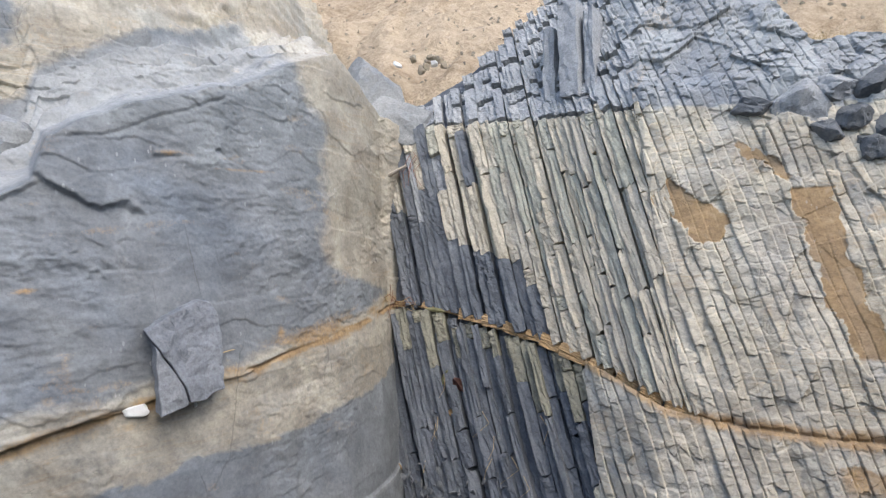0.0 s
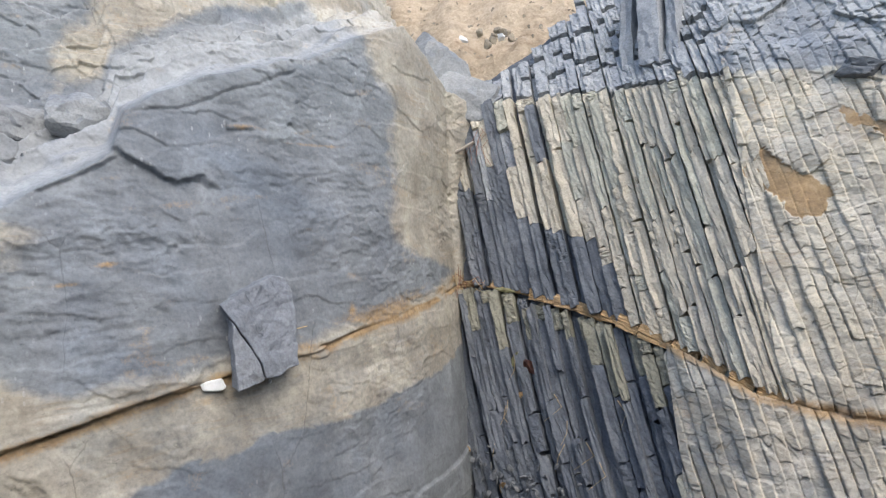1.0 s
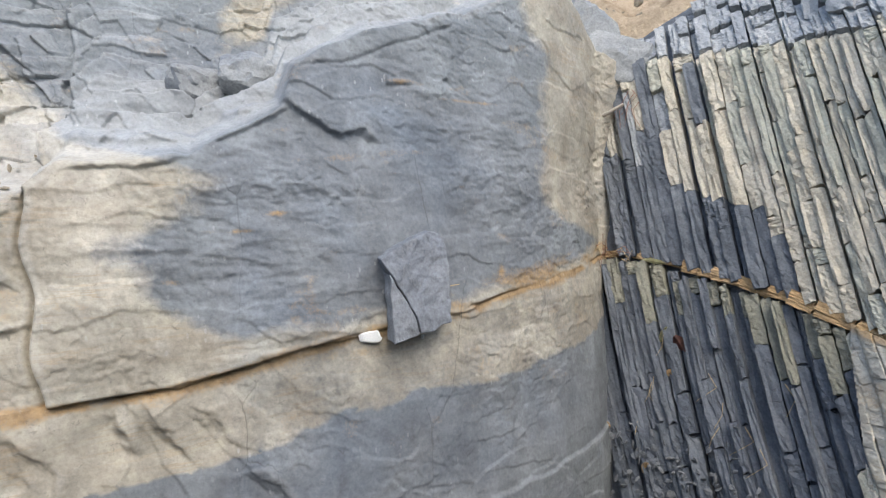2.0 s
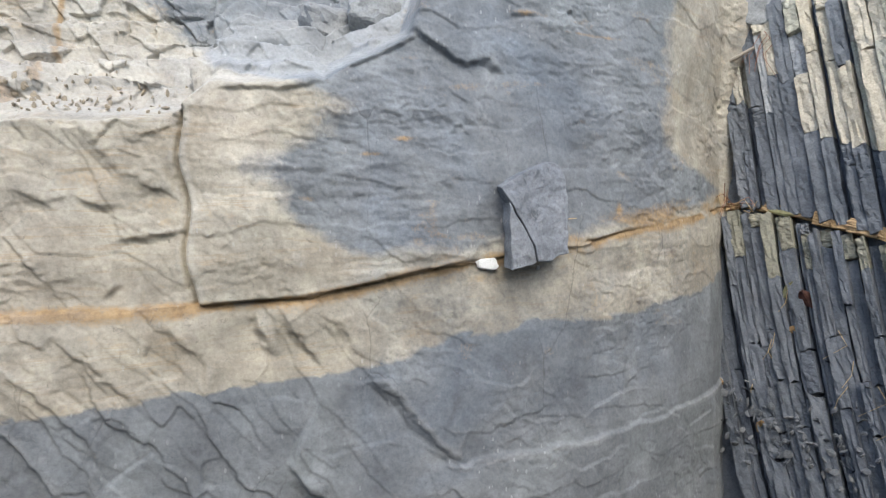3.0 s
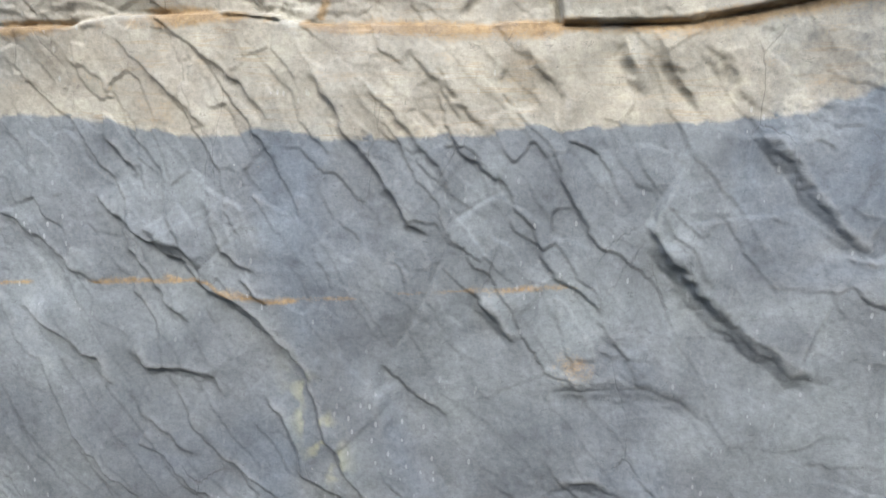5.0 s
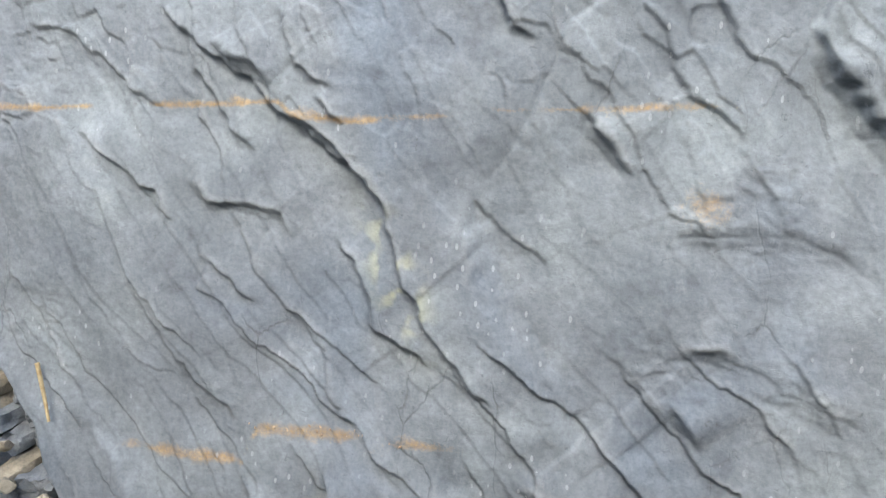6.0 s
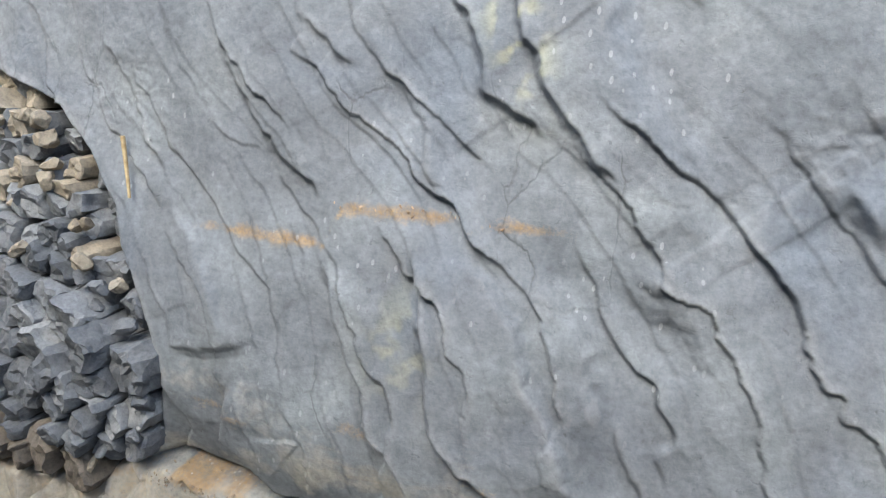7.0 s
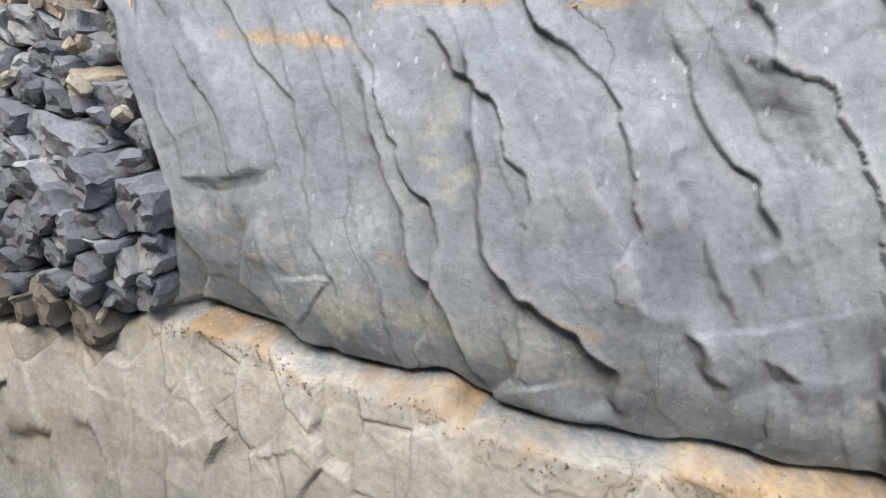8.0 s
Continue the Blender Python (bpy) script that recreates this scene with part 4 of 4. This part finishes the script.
def stone(name, seed, material, place, size, turn, label, group="", category="rock", points=16, worn=0.05):
    ob = new(name, rock_mesh(name, seed, material, points, worn, 1.3 if points < 5 else 1.0))
    ob.matrix_world = pose(*place, *turn) @ Matrix.Diagonal((*size, 1))
    return tagged(ob, label, category, group)


RUBBLE_DARK = block_rock("dark_rubble", (0.09, 0.096, 0.104), (0.14, 0.147, 0.155), (0.21, 0.217, 0.222), 0.10)
RUBBLE_TAN = block_rock("tan_rubble", (0.23, 0.19, 0.14), (0.31, 0.265, 0.20), (0.39, 0.345, 0.275), 0.25)
RUBBLE_BROWN = block_rock("earthy_rubble", (0.10, 0.085, 0.068), (0.15, 0.127, 0.10), (0.21, 0.18, 0.145), 0.15)
RUBBLE_GREY = block_rock("grey_rubble", (0.16, 0.168, 0.178), (0.225, 0.233, 0.24), (0.31, 0.316, 0.315), 0.12)
WHITE = plain("chalk_white", (0.74, 0.74, 0.72), (0.86, 0.86, 0.85), 300.0, 0.6)



def cell_outline(centre, others, reach):
    """The polygon of places nearer to a centre than to the others, as a list of (s, z)."""
    poly = [(centre[0] + reach * math.cos(k * math.pi / 6), centre[1] + reach * math.sin(k * math.pi / 6)) for k in range(12)]
    for o in others:
        mx, my, nx, ny = (centre[0] + o[0]) / 2, (centre[1] + o[1]) / 2, o[0] - centre[0], o[1] - centre[1]
        side = [(p[0] - mx) * nx + (p[1] - my) * ny for p in poly]
        cut = []
        for k, p in enumerate(poly):
            q, a, b = poly[k - 1], side[k - 1], side[k]
            if (a < 0) != (b < 0):
                cut.append((q[0] + (p[0] - q[0]) * a / (a - b), q[1] + (p[1] - q[1]) * a / (a - b)))
            if b < 0:
                cut.append(p)
        poly = cut
    return poly


def jointed_rock(seed, centre, outline, out, material, label):
    """One angular rock of the broken mass: a polygon block with a tilted, chipped front."""
    rng = random.Random(seed)
    bm = bmesh.new()
    tilt_s, tilt_z = rng.uniform(-0.45, 0.25), rng.uniform(-0.3, 0.4)
    size = max(math.hypot(p[0] - centre[0], p[1] - centre[1]) for p in outline)

    def place(p, shrink, lift):
        a, b = (p[0] - centre[0]) * shrink, (p[1] - centre[1]) * shrink
        n = lift + (tilt_s * a + tilt_z * b if lift > -0.05 else 0)
        return bm.verts.new(Vector((ALONG.x * a + OUT.x * n, ALONG.y * a + OUT.y * n, b)))

    rings = [[place(p, shrink, lift) for p in outline] for shrink, lift in ((0.97, -0.10), (0.97, -0.10 * size), (0.86, 0.06 * size))]
    for lower, upper in zip(rings, rings[1:]):
        for k in range(len(outline)):
            bm.faces.new((lower[k - 1], lower[k], upper[k], upper[k - 1]))
    bm.faces.new(rings[-1])
    bm.faces.new(rings[0][::-1])
    bmesh.ops.recalc_face_normals(bm, faces=bm.faces[:])
    bmesh.ops.triangulate(bm, faces=bm.faces[:])
    for k in range(3):
        bmesh.ops.subdivide_edges(bm, edges=[e for e in bm.edges if e.calc_length() > 0.011 and max(v.co.x * OUT.x + v.co.y * OUT.y for v in e.verts) > -0.05], cuts=1)
        bmesh.ops.triangulate(bm, faces=bm.faces[:])
    off = Vector((seed * 0.37, seed * 0.73, seed * 0.11))
    for v in bm.verts:
        q = v.co + off
        v.co += Vector((OUT.x, OUT.y, 0)) * (0.006 * noise.noise(q * 30) + 0.007 * noise.noise(q * 70) + 0.004 * noise.noise(q * 150))
        v.co += Vector((ALONG.x, ALONG.y, 0)) * 0.006 * noise.noise(q * 48 + Vector((9, 2, 1))) + Vector((0, 0, 0.006 * noise.noise(q * 48 + Vector((3, 7, 5)))))
    ob = part("rubble_rock", bm, material)
    ob.data.polygons.foreach_set("use_smooth", np.ones(len(ob.data.polygons), dtype=bool))
    ob.data.set_sharp_from_angle(angle=radians(26))
    ob.location = (CORNER.x + ALONG.x * centre[0] + OUT.x * out, CORNER.y + ALONG.y * centre[0] + OUT.y * out, centre[1])
    return tagged(ob, label, "rock", "broken rock at the wall's foot")


rng = random.Random(19)
seeds = []
for k in range(4200):
    s, z = rng.uniform(2.02, 2.62), rng.uniform(-0.04, 0.74)
    if s < float(curve_at(z, RUBBLE_EDGE)) + 0.008 or z < float(curve_at(s, FOOT_SEAM)) + 0.015:
        continue
    room = rng.choice((0.030, 0.023, 0.018, 0.013)) * (0.8 if z > 0.42 else 1.25 if z > 0.2 else 0.95)
    if all(math.hypot(s - a, z - b) > room + c for a, b, c in seeds):
        seeds.append((s, z, room))
for k, (s, z, room) in enumerate(seeds):
    near = [o for o in seeds if o[:2] != (s, z) and math.hypot(o[0] - s, o[1] - z) < 0.25]
    outline = cell_outline((s, z), near, room * 1.9)
    if len(outline) < 3:
        continue
    if z > 0.40:
        choice = rng.choice((0, 1, 1, 2, 2))
    else:
        choice = rng.choice((0, 0, 0, 0, 2, 2) if z > 0.16 else (0, 0, 3, 3))
    material, label = (
        (RUBBLE_DARK, "dark grey angular rock in the broken mass at the wall's foot"),
        (RUBBLE_TAN, "tan weathered rock in the broken mass at the wall's foot"),
        (RUBBLE_GREY, "grey angular rock in the broken mass at the wall's foot"),
        (RUBBLE_BROWN, "dark brown earthy rock in the broken mass at the wall's foot"))[choice]
    jointed_rock(400 + k, (s, z), outline, 0.525 + 0.16 * (1.45 - z) + float(curve_at(z, BELLY)) + 0.03 * ramp(0.45 - z, 0, 0.2) + rng.uniform(-0.010, 0.008) - 0.045 * (1 - ramp(s - float(curve_at(z, RUBBLE_EDGE)), 0.0, 0.12)), material, label)
for k in range(70):
    z = rng.uniform(0.08, 0.66)
    s = float(curve_at(z, RUBBLE_EDGE)) + rng.uniform(0.0, 0.42)
    material, label = (RUBBLE_TAN, "small tan stone lodged between the broken rocks") if z > 0.4 or rng.random() < 0.25 else (RUBBLE_DARK, "small dark stone lodged between the broken rocks")
    place = Vector((CORNER.x + ALONG.x * s, CORNER.y + ALONG.y * s, z)) + Vector((OUT.x, OUT.y, 0)) * (0.52 + 0.16 * (1.45 - z) + rng.uniform(-0.02, 0.01))
    a = rng.uniform(0.014, 0.034)
    stone("small_stone", 300 + k, material, place, (a, a * 1.2, a * rng.uniform(0.5, 1.1)), (rng.uniform(-60, 60), rng.uniform(-60, 60), rng.uniform(0, 360)), label, "small lodged stones", "stone", 4, 0.02)

# the flake that leans on the wall above the seam, with the wedge cracked off it
def flake_part(name, outline, thick, parent):
    bm = bmesh.new()
    middle = on_wall(0.665, 1.5, 0.046) + Vector((0, 0, 0.018))
    rim = []
    for s, z in outline:
        p = middle + Vector((ALONG.x * (s - 0.665), ALONG.y * (s - 0.665), z - 1.5)) - Vector((OUT.x, OUT.y, 0)) * (0.16 * (z - 1.5) + 0.25 * (0.665 - s))
        rim.append(bm.verts.new(p))
    face = bm.faces.new(rim)
    made = bmesh.ops.extrude_face_region(bm, geom=[face])
    for v in made["geom"]:
        if isinstance(v, bmesh.types.BMVert):
            v.co -= Vector((OUT.x, OUT.y, 0)) * thick
    bmesh.ops.recalc_face_normals(bm, faces=bm.faces[:])
    bmesh.ops.bevel(bm, geom=bm.edges[:], offset=0.0015, segments=1, affect="EDGES")
    bmesh.ops.triangulate(bm, faces=bm.faces[:])
    for k in range(4):
        bmesh.ops.subdivide_edges(bm, edges=[e for e in bm.edges if e.calc_length() > 0.007], cuts=1)
        bmesh.ops.triangulate(bm, faces=bm.faces[:])
    for v in bm.verts:
        q = v.co.copy()
        v.co += Vector((OUT.x, OUT.y, 0)) * (0.006 * noise.noise(q * 20) + 0.0025 * noise.noise(q * 60) + 0.001 * noise.noise(q * 150))
        v.co += Vector((0, 0, 1)) * 0.004 * noise.noise(q * 45 + Vector((5, 5, 5))) + Vector((ALONG.x, ALONG.y, 0)) * 0.004 * noise.noise(q * 45 + Vector((9, 2, 1)))
    return part(name, bm, FLAKE, parent)


FLAKE = block_rock("flake_grey", (0.15, 0.16, 0.178), (0.195, 0.207, 0.228), (0.26, 0.272, 0.292), 0.04)
flake = tagged(new("rock_flake"), "upright grey siltstone flake standing on the rusty seam", "rock")
flake_part("slab", [(0.736, 1.545), (0.705, 1.565), (0.665, 1.582), (0.640, 1.590), (0.620, 1.584), (0.608, 1.568), (0.604, 1.50), (0.606, 1.424), (0.64, 1.414), (0.668, 1.410), (0.689, 1.462), (0.706, 1.496), (0.714, 1.508), (0.724, 1.524)], 0.06, flake)
flake_part("wedge", [(0.722, 1.518), (0.7085, 1.494), (0.692, 1.462), (0.671, 1.409), (0.70, 1.404), (0.722, 1.399), (0.724, 1.45)], 0.05, flake)

# white chips on the wall
for k, (s, z, a, b) in enumerate([(0.757, 1.423, 0.042, 0.022), (0.652, 1.412, 0.006, 0.009), (1.672, 1.461, 0.007, 0.030), (2.13, 0.29, 0.007, 0.012)]):
    stone("white_chip", 50 + k, WHITE, on_wall(s, z, 0.010), (a, 0.008, b), (0, 0, WALL_TURN), "small bright white chip stuck on the rock", "white chips", "chip", 5, 0.01)

# boulders on the bench and the pinnacle behind the block
stone("boulder", 61, RUBBLE_GREY, on_wall(1.04, 1.915, 0.03), (0.15, 0.13, 0.10), (0, 18, WALL_TURN + 8), "pale grey rounded boulder lying on the rock bench", "bench boulders", "boulder", 20, 0.10)
stone("boulder", 62, RUBBLE_GREY, on_wall(0.93, 1.93, 0.03), (0.15, 0.13, 0.11), (0, 8, WALL_TURN), "pale grey rounded boulder lying on the rock bench", "bench boulders", "boulder", 20, 0.10)
stone("rock_pinnacle", 65, RUBBLE_GREY, (-0.50, 1.95, 2.12), (0.26, 0.22, 0.34), (-8, 10, 35), "pointed grey rock standing behind the massive block", category="rock", points=9, worn=0.02)
stone("rock_pinnacle", 66, RUBBLE_GREY, (-0.37, 1.95, 2.05), (0.26, 0.2, 0.17), (0, 20, 10), "low grey rock between the block and the thin beds", category="rock", points=9, worn=0.02)
rng = random.Random(31)
for k in range(9):
    x = -0.42 + 0.16 * rng.random()
    stone("pale_stone", 70 + k, WHITE if k % 5 == 0 else RUBBLE_TAN, (x, 2.08 + rng.uniform(-0.03, 0.05), 2.30 + rng.uniform(-0.015, 0.02)), (0.035 * rng.uniform(0.6, 1.3), 0.03, 0.025 * rng.uniform(0.6, 1.4)), (rng.uniform(0, 360), 0, rng.uniform(0, 360)), "pale stone lying at the foot of the earth bank", "pale stones", "stone", 12, 0.06)

# dark broken boulders on the shoulder of the thin beds
for k, (x, z, a, b) in enumerate([(0.66, 1.96, 0.13, 0.11), (0.735, 1.99, 0.12, 0.06), (0.80, 1.98, 0.09, 0.07), (0.76, 1.92, 0.08, 0.08), (0.70, 1.89, 0.06, 0.08), (0.83, 1.90, 0.09, 0.12), (0.87, 2.01, 0.08, 0.16), (0.58, 1.96, 0.10, 0.05), (0.78, 1.85, 0.07, 0.07), (0.90, 1.85, 0.09, 0.08)]):
    y = float(bedded_depth(np.float64(x), z)) + 0.03
    stone("shoulder_boulder", 90 + k, SLAB_GREY if k in (0, 1) else RUBBLE_DARK, (x, y, z), (a, 0.12, b), (rng.uniform(-20, 20), rng.uniform(-25, 25), rng.uniform(-20, 20)), "dark angular broken boulder on the shoulder of the beds", "shoulder boulders", "boulder", 14, 0.04)


# twigs, grass and leaves
def stem(points, radius, material, name, label, category, group=""):
    curve = bpy.data.curves.new(name, "CURVE")
    curve.dimensions, curve.bevel_depth, curve.bevel_resolution = "3D", radius, 1
    line = curve.splines.new("POLY")
    line.points.add(len(points) - 1)
    for k, (p, q) in enumerate(zip(line.points, points)):
        p.co = (*q, 1)
        p.radius = 1 - 0.6 * k / len(points)
    ob = new(name, curve)
    data = bpy.data.meshes.new_from_object(ob.evaluated_get(bpy.context.evaluated_depsgraph_get()))
    bpy.data.objects.remove(ob)
    data.materials.append(material)
    return tagged(new(name, data), label, category, group)


STRAW = plain("dry_straw", (0.36, 0.25, 0.12), (0.55, 0.43, 0.24), 120.0)
RED_TWIG = plain("red_twig", (0.16, 0.07, 0.05), (0.28, 0.14, 0.09), 150.0)
PALE_WOOD = plain("pale_wood", (0.32, 0.28, 0.23), (0.45, 0.40, 0.34), 150.0)
LEAF_GREEN = plain("faded_leaf", (0.26, 0.25, 0.12), (0.40, 0.38, 0.22), 90.0)
LEAF_RED = plain("red_brown_leaf", (0.09, 0.045, 0.04), (0.16, 0.08, 0.06), 90.0)
LEAF_TAN = plain("tan_leaf", (0.40, 0.25, 0.11), (0.55, 0.38, 0.2), 90.0)
YELLOW = plain("yellow_plant", (0.45, 0.30, 0.03), (0.62, 0.45, 0.06), 90.0)


def leaf(place, long, wide, turn, material, label, group="fallen leaves"):
    bm = bmesh.new()
    rows = []
    for k in range(8):
        t = k / 7
        w = wide * math.sin(math.pi * min(0.98, t * 0.94 + 0.03)) ** 0.8 / 2
        lift = 0.12 * long * math.sin(t * 2.6)
        rows.append([bm.verts.new((-w, lift + 0.18 * wide, long * (t - 0.5))), bm.verts.new((0, lift, long * (t - 0.5))), bm.verts.new((w, lift + 0.18 * wide, long * (t - 0.5)))])
    for a, b in zip(rows, rows[1:]):
        for i in (0, 1):
            bm.faces.new((a[i], a[i + 1], b[i + 1], b[i]))
    bmesh.ops.solidify(bm, geom=bm.faces[:], thickness=0.0006)
    ob = part("leaf", bm, material)
    ob.matrix_world = pose(*place, *turn)
    return tagged(ob, label, "leaf", group)


def on_beds(x, z, out=0.0):
    return Vector((x, float(bedded_depth(np.float64(x), z)) - out, z))


leaf(on_beds(-0.19, 1.31, 0.012), 0.05, 0.018, (10, 25, 0), LEAF_GREEN, "faded greenish dry leaf caught in the shale")
leaf(on_beds(-0.145, 1.295, 0.012), 0.05, 0.03, (20, -30, 0), LEAF_RED, "dark red-brown dry leaf caught in the shale")
leaf(on_beds(-0.17, 1.22, 0.012), 0.03, 0.018, (20, 60, 0), LEAF_TAN, "small tan dry leaf caught in the shale")
leaf(on_beds(-0.33, 1.06, 0.02), 0.03, 0.02, (30, 80, 0), LEAF_TAN, "small tan dry leaf caught in the shale")
leaf(on_beds(-0.22, 1.495, 0.02), 0.06, 0.014, (0, 100, 0), LEAF_GREEN, "faded greenish dry leaf caught in the shale")
leaf(on_beds(-0.22, 0.98, 0.012), 0.035, 0.02, (15, 20, 0), LEAF_TAN, "small tan dry leaf caught in the shale")
rng = random.Random(8)
for k in range(12):
    a = on_beds(-0.35 + rng.uniform(-0.015, 0.05), 1.505 + rng.uniform(-0.01, 0.02), 0.03)
    side = rng.uniform(-0.05, 0.06)
    stem([a, a + Vector((side * 0.5, -0.012, rng.uniform(-0.01, 0.03))), a + Vector((side, -0.02, rng.uniform(-0.03, 0.05)))], 0.0011, RED_TWIG if k % 3 else STRAW, "twig", "thin dry reddish twig in the corner of the rock", "twig", "corner twigs")
for k in range(7):
    a = on_beds(-0.30 + rng.uniform(-0.03, 0.03), 1.93 + rng.uniform(-0.03, 0.05), 0.015)
    stem([a, a + Vector((rng.uniform(-0.02, 0.02), -0.01, -0.02)), a + Vector((rng.uniform(-0.04, 0.04), -0.012, -0.07))], 0.001, RED_TWIG, "twig", "thin dry reddish twig hanging in the joints", "twig", "joint twigs")
stem([on_beds(-0.40, 1.895, 0.03), on_beds(-0.37, 1.905, 0.035), on_beds(-0.325, 1.925, 0.03)], 0.007, PALE_WOOD, "stick", "short pale weathered stick wedged across the joint", "stick")
for k in range(10):
    a = on_beds(-0.1 + rng.uniform(-0.15, 0.2), rng.uniform(1.05, 1.32), 0.012)
    stem([a, a + Vector((rng.uniform(-0.02, 0.02), -0.006, -0.03)), a + Vector((rng.uniform(-0.03, 0.03), -0.004, -0.07))], 0.0008, STRAW, "straw", "thin dry straw stalk caught on the dark shale", "straw", "straw stalks")
for k in range(9):
    a = Vector((0.506, 1.63, 1.985))
    stem([a, a + Vector((rng.uniform(-0.008, 0.008), -0.006, 0.02)), a + Vector((rng.uniform(-0.014, 0.014), -0.008, rng.uniform(0.03, 0.055)))], 0.0022, YELLOW, "yellow_sprig", "small yellow dried sprig growing from a joint", "plant", "yellow sprigs")
stem([on_wall(2.145, 0.60, 0.012), on_wall(2.13, 0.55, 0.016), on_wall(2.115, 0.515, 0.012)], 0.0035, STRAW, "straw", "split golden straw stalk lying on the wall", "straw")
stem([on_wall(2.33, 0.56, 0.05), on_wall(2.31, 0.50, 0.06), on_wall(2.28, 0.47, 0.05)], 0.002, PALE_WOOD, "twig", "thin pale crooked twig among the rubble", "twig")
stem([on_wall(0.66, 1.586, 0.012), on_wall(0.69, 1.578, 0.016), on_wall(0.715, 1.572, 0.012)], 0.0012, RED_TWIG, "twig", "thin dry twig lying behind the flake", "twig")
stem([on_wall(0.605, 1.50, 0.006), on_wall(0.585, 1.502, 0.008), on_wall(0.57, 1.502, 0.006)], 0.0012, STRAW, "twig", "thin dry twig beside the flake", "twig")


def tuft(name, place, count, high, spread, material, label, seed):
    rng = random.Random(seed)
    bm = bmesh.new()
    for k in range(count):
        base = Vector((rng.gauss(0, spread), rng.gauss(0, spread * 0.5), 0))
        bend = Vector((rng.gauss(0, 0.4), rng.gauss(-0.2, 0.3), 0))
        tall, w = high * rng.uniform(0.5, 1.1), 0.0011
        rows = []
        for j in range(5):
            t = j / 4
            p = base + Vector((0, 0, tall * t * (1 - 0.3 * t))) + bend * tall * t * t
            rows.append((bm.verts.new(p - Vector((w * (1 - t), 0, 0))), bm.verts.new(p + Vector((w * (1 - t) + 1e-4, 0.0004, 0)))))
        for a, b in zip(rows, rows[1:]):
            bm.faces.new((a[0], a[1], b[1], b[0]))
    ob = part(name, bm, material)
    ob.location = place
    return tagged(ob, label, "grass", kind="stuff")


tuft("dry_grass", (0.74, 1.70, 2.10), 180, 0.09, 0.05, STRAW, "dry straw-coloured grass on the rock shoulder", 3)
tuft("dry_grass", (0.66, 1.72, 2.13), 120, 0.07, 0.04, STRAW, "dry straw-coloured grass on the rock shoulder", 4)


# crumbs on the ledges
def crumbs(name, places, size, material, label, seed):
    rng = random.Random(seed)
    bm = bmesh.new()
    for p in places:
        made = bmesh.ops.create_icosphere(bm, subdivisions=1, radius=1)["verts"]
        m = Matrix.Translation(p) @ Euler([rng.uniform(0, 6) for _ in range(3)]).to_matrix().to_4x4() @ Matrix.Diagonal((size * rng.uniform(0.4, 1.5), size * rng.uniform(0.4, 1.2), size * rng.uniform(0.15, 0.45), 1))
        for v in made:
            v.co = m @ (v.co * rng.uniform(0.75, 1.1))
    ob = part(name, bm, material)
    return tagged(ob, label, "gravel", kind="stuff")


rng = random.Random(77)
CRUMB_RUST = block_rock("rusty_crumb", (0.20, 0.15, 0.10), (0.28, 0.22, 0.155), (0.38, 0.32, 0.25), 0.3)
places = []
for k in range(320):
    s = rng.uniform(1.25, 2.05)
    z = float(curve_at(s, FOOT_SEAM)) - 0.012 + rng.gauss(0, 0.008)
    places.append(on_wall(s, z, 0.003))
crumbs("seam_crumbs", places, 0.0024, CRUMB_RUST, "loose rusty crumbs of rock along the foot seam", 5)
places = []
for k in range(260):
    s = rng.gauss(1.62, 0.25)
    z = 1.685 + abs(rng.gauss(0, 0.05))
    if 1.3 < s < 2.6:
        places.append(on_wall(s, z, 0.004))
crumbs("bench_crumbs", places, 0.006, RUBBLE_TAN, "loose tan rock chips on the broken bench", 6)
places = [on_beds(rng.uniform(-0.34, 0.05), 0.98 + rng.gauss(0, 0.05), 0.015) for k in range(110)]
crumbs("shale_chips", places, 0.010, RUBBLE_DARK, "loose dark shale chips in the gully", 7)
places = []
for k in range(18):
    s = rng.uniform(1.55, 1.79)
    z = float(curve_at(s, [(1.5, 0.562), (1.77, 0.55)])) + rng.gauss(0, 0.006)
    places.append(on_wall(s, z, 0.001))
crumbs("seam_crumbs", places, 0.0026, block_rock("rust_fragment", (0.24, 0.15, 0.09), (0.34, 0.235, 0.15), (0.44, 0.34, 0.24), 0.4), "small rusty fragments in the ironstone seam", 9)
places = []
for k in range(500):
    x, y = rng.uniform(-1.1, 1.3), 2.08 + abs(rng.gauss(0, 0.5))
    z = 2.20 + (y - 2.0) * 0.75
    hit, where, normal, index = bank.ray_cast((x, y, z + 2), (0, 0, -1))
    if hit:
        places.append(where)
crumbs("bank_stones", places, 0.010, RUBBLE_TAN, "small loose stones scattered on the earth bank", 12)
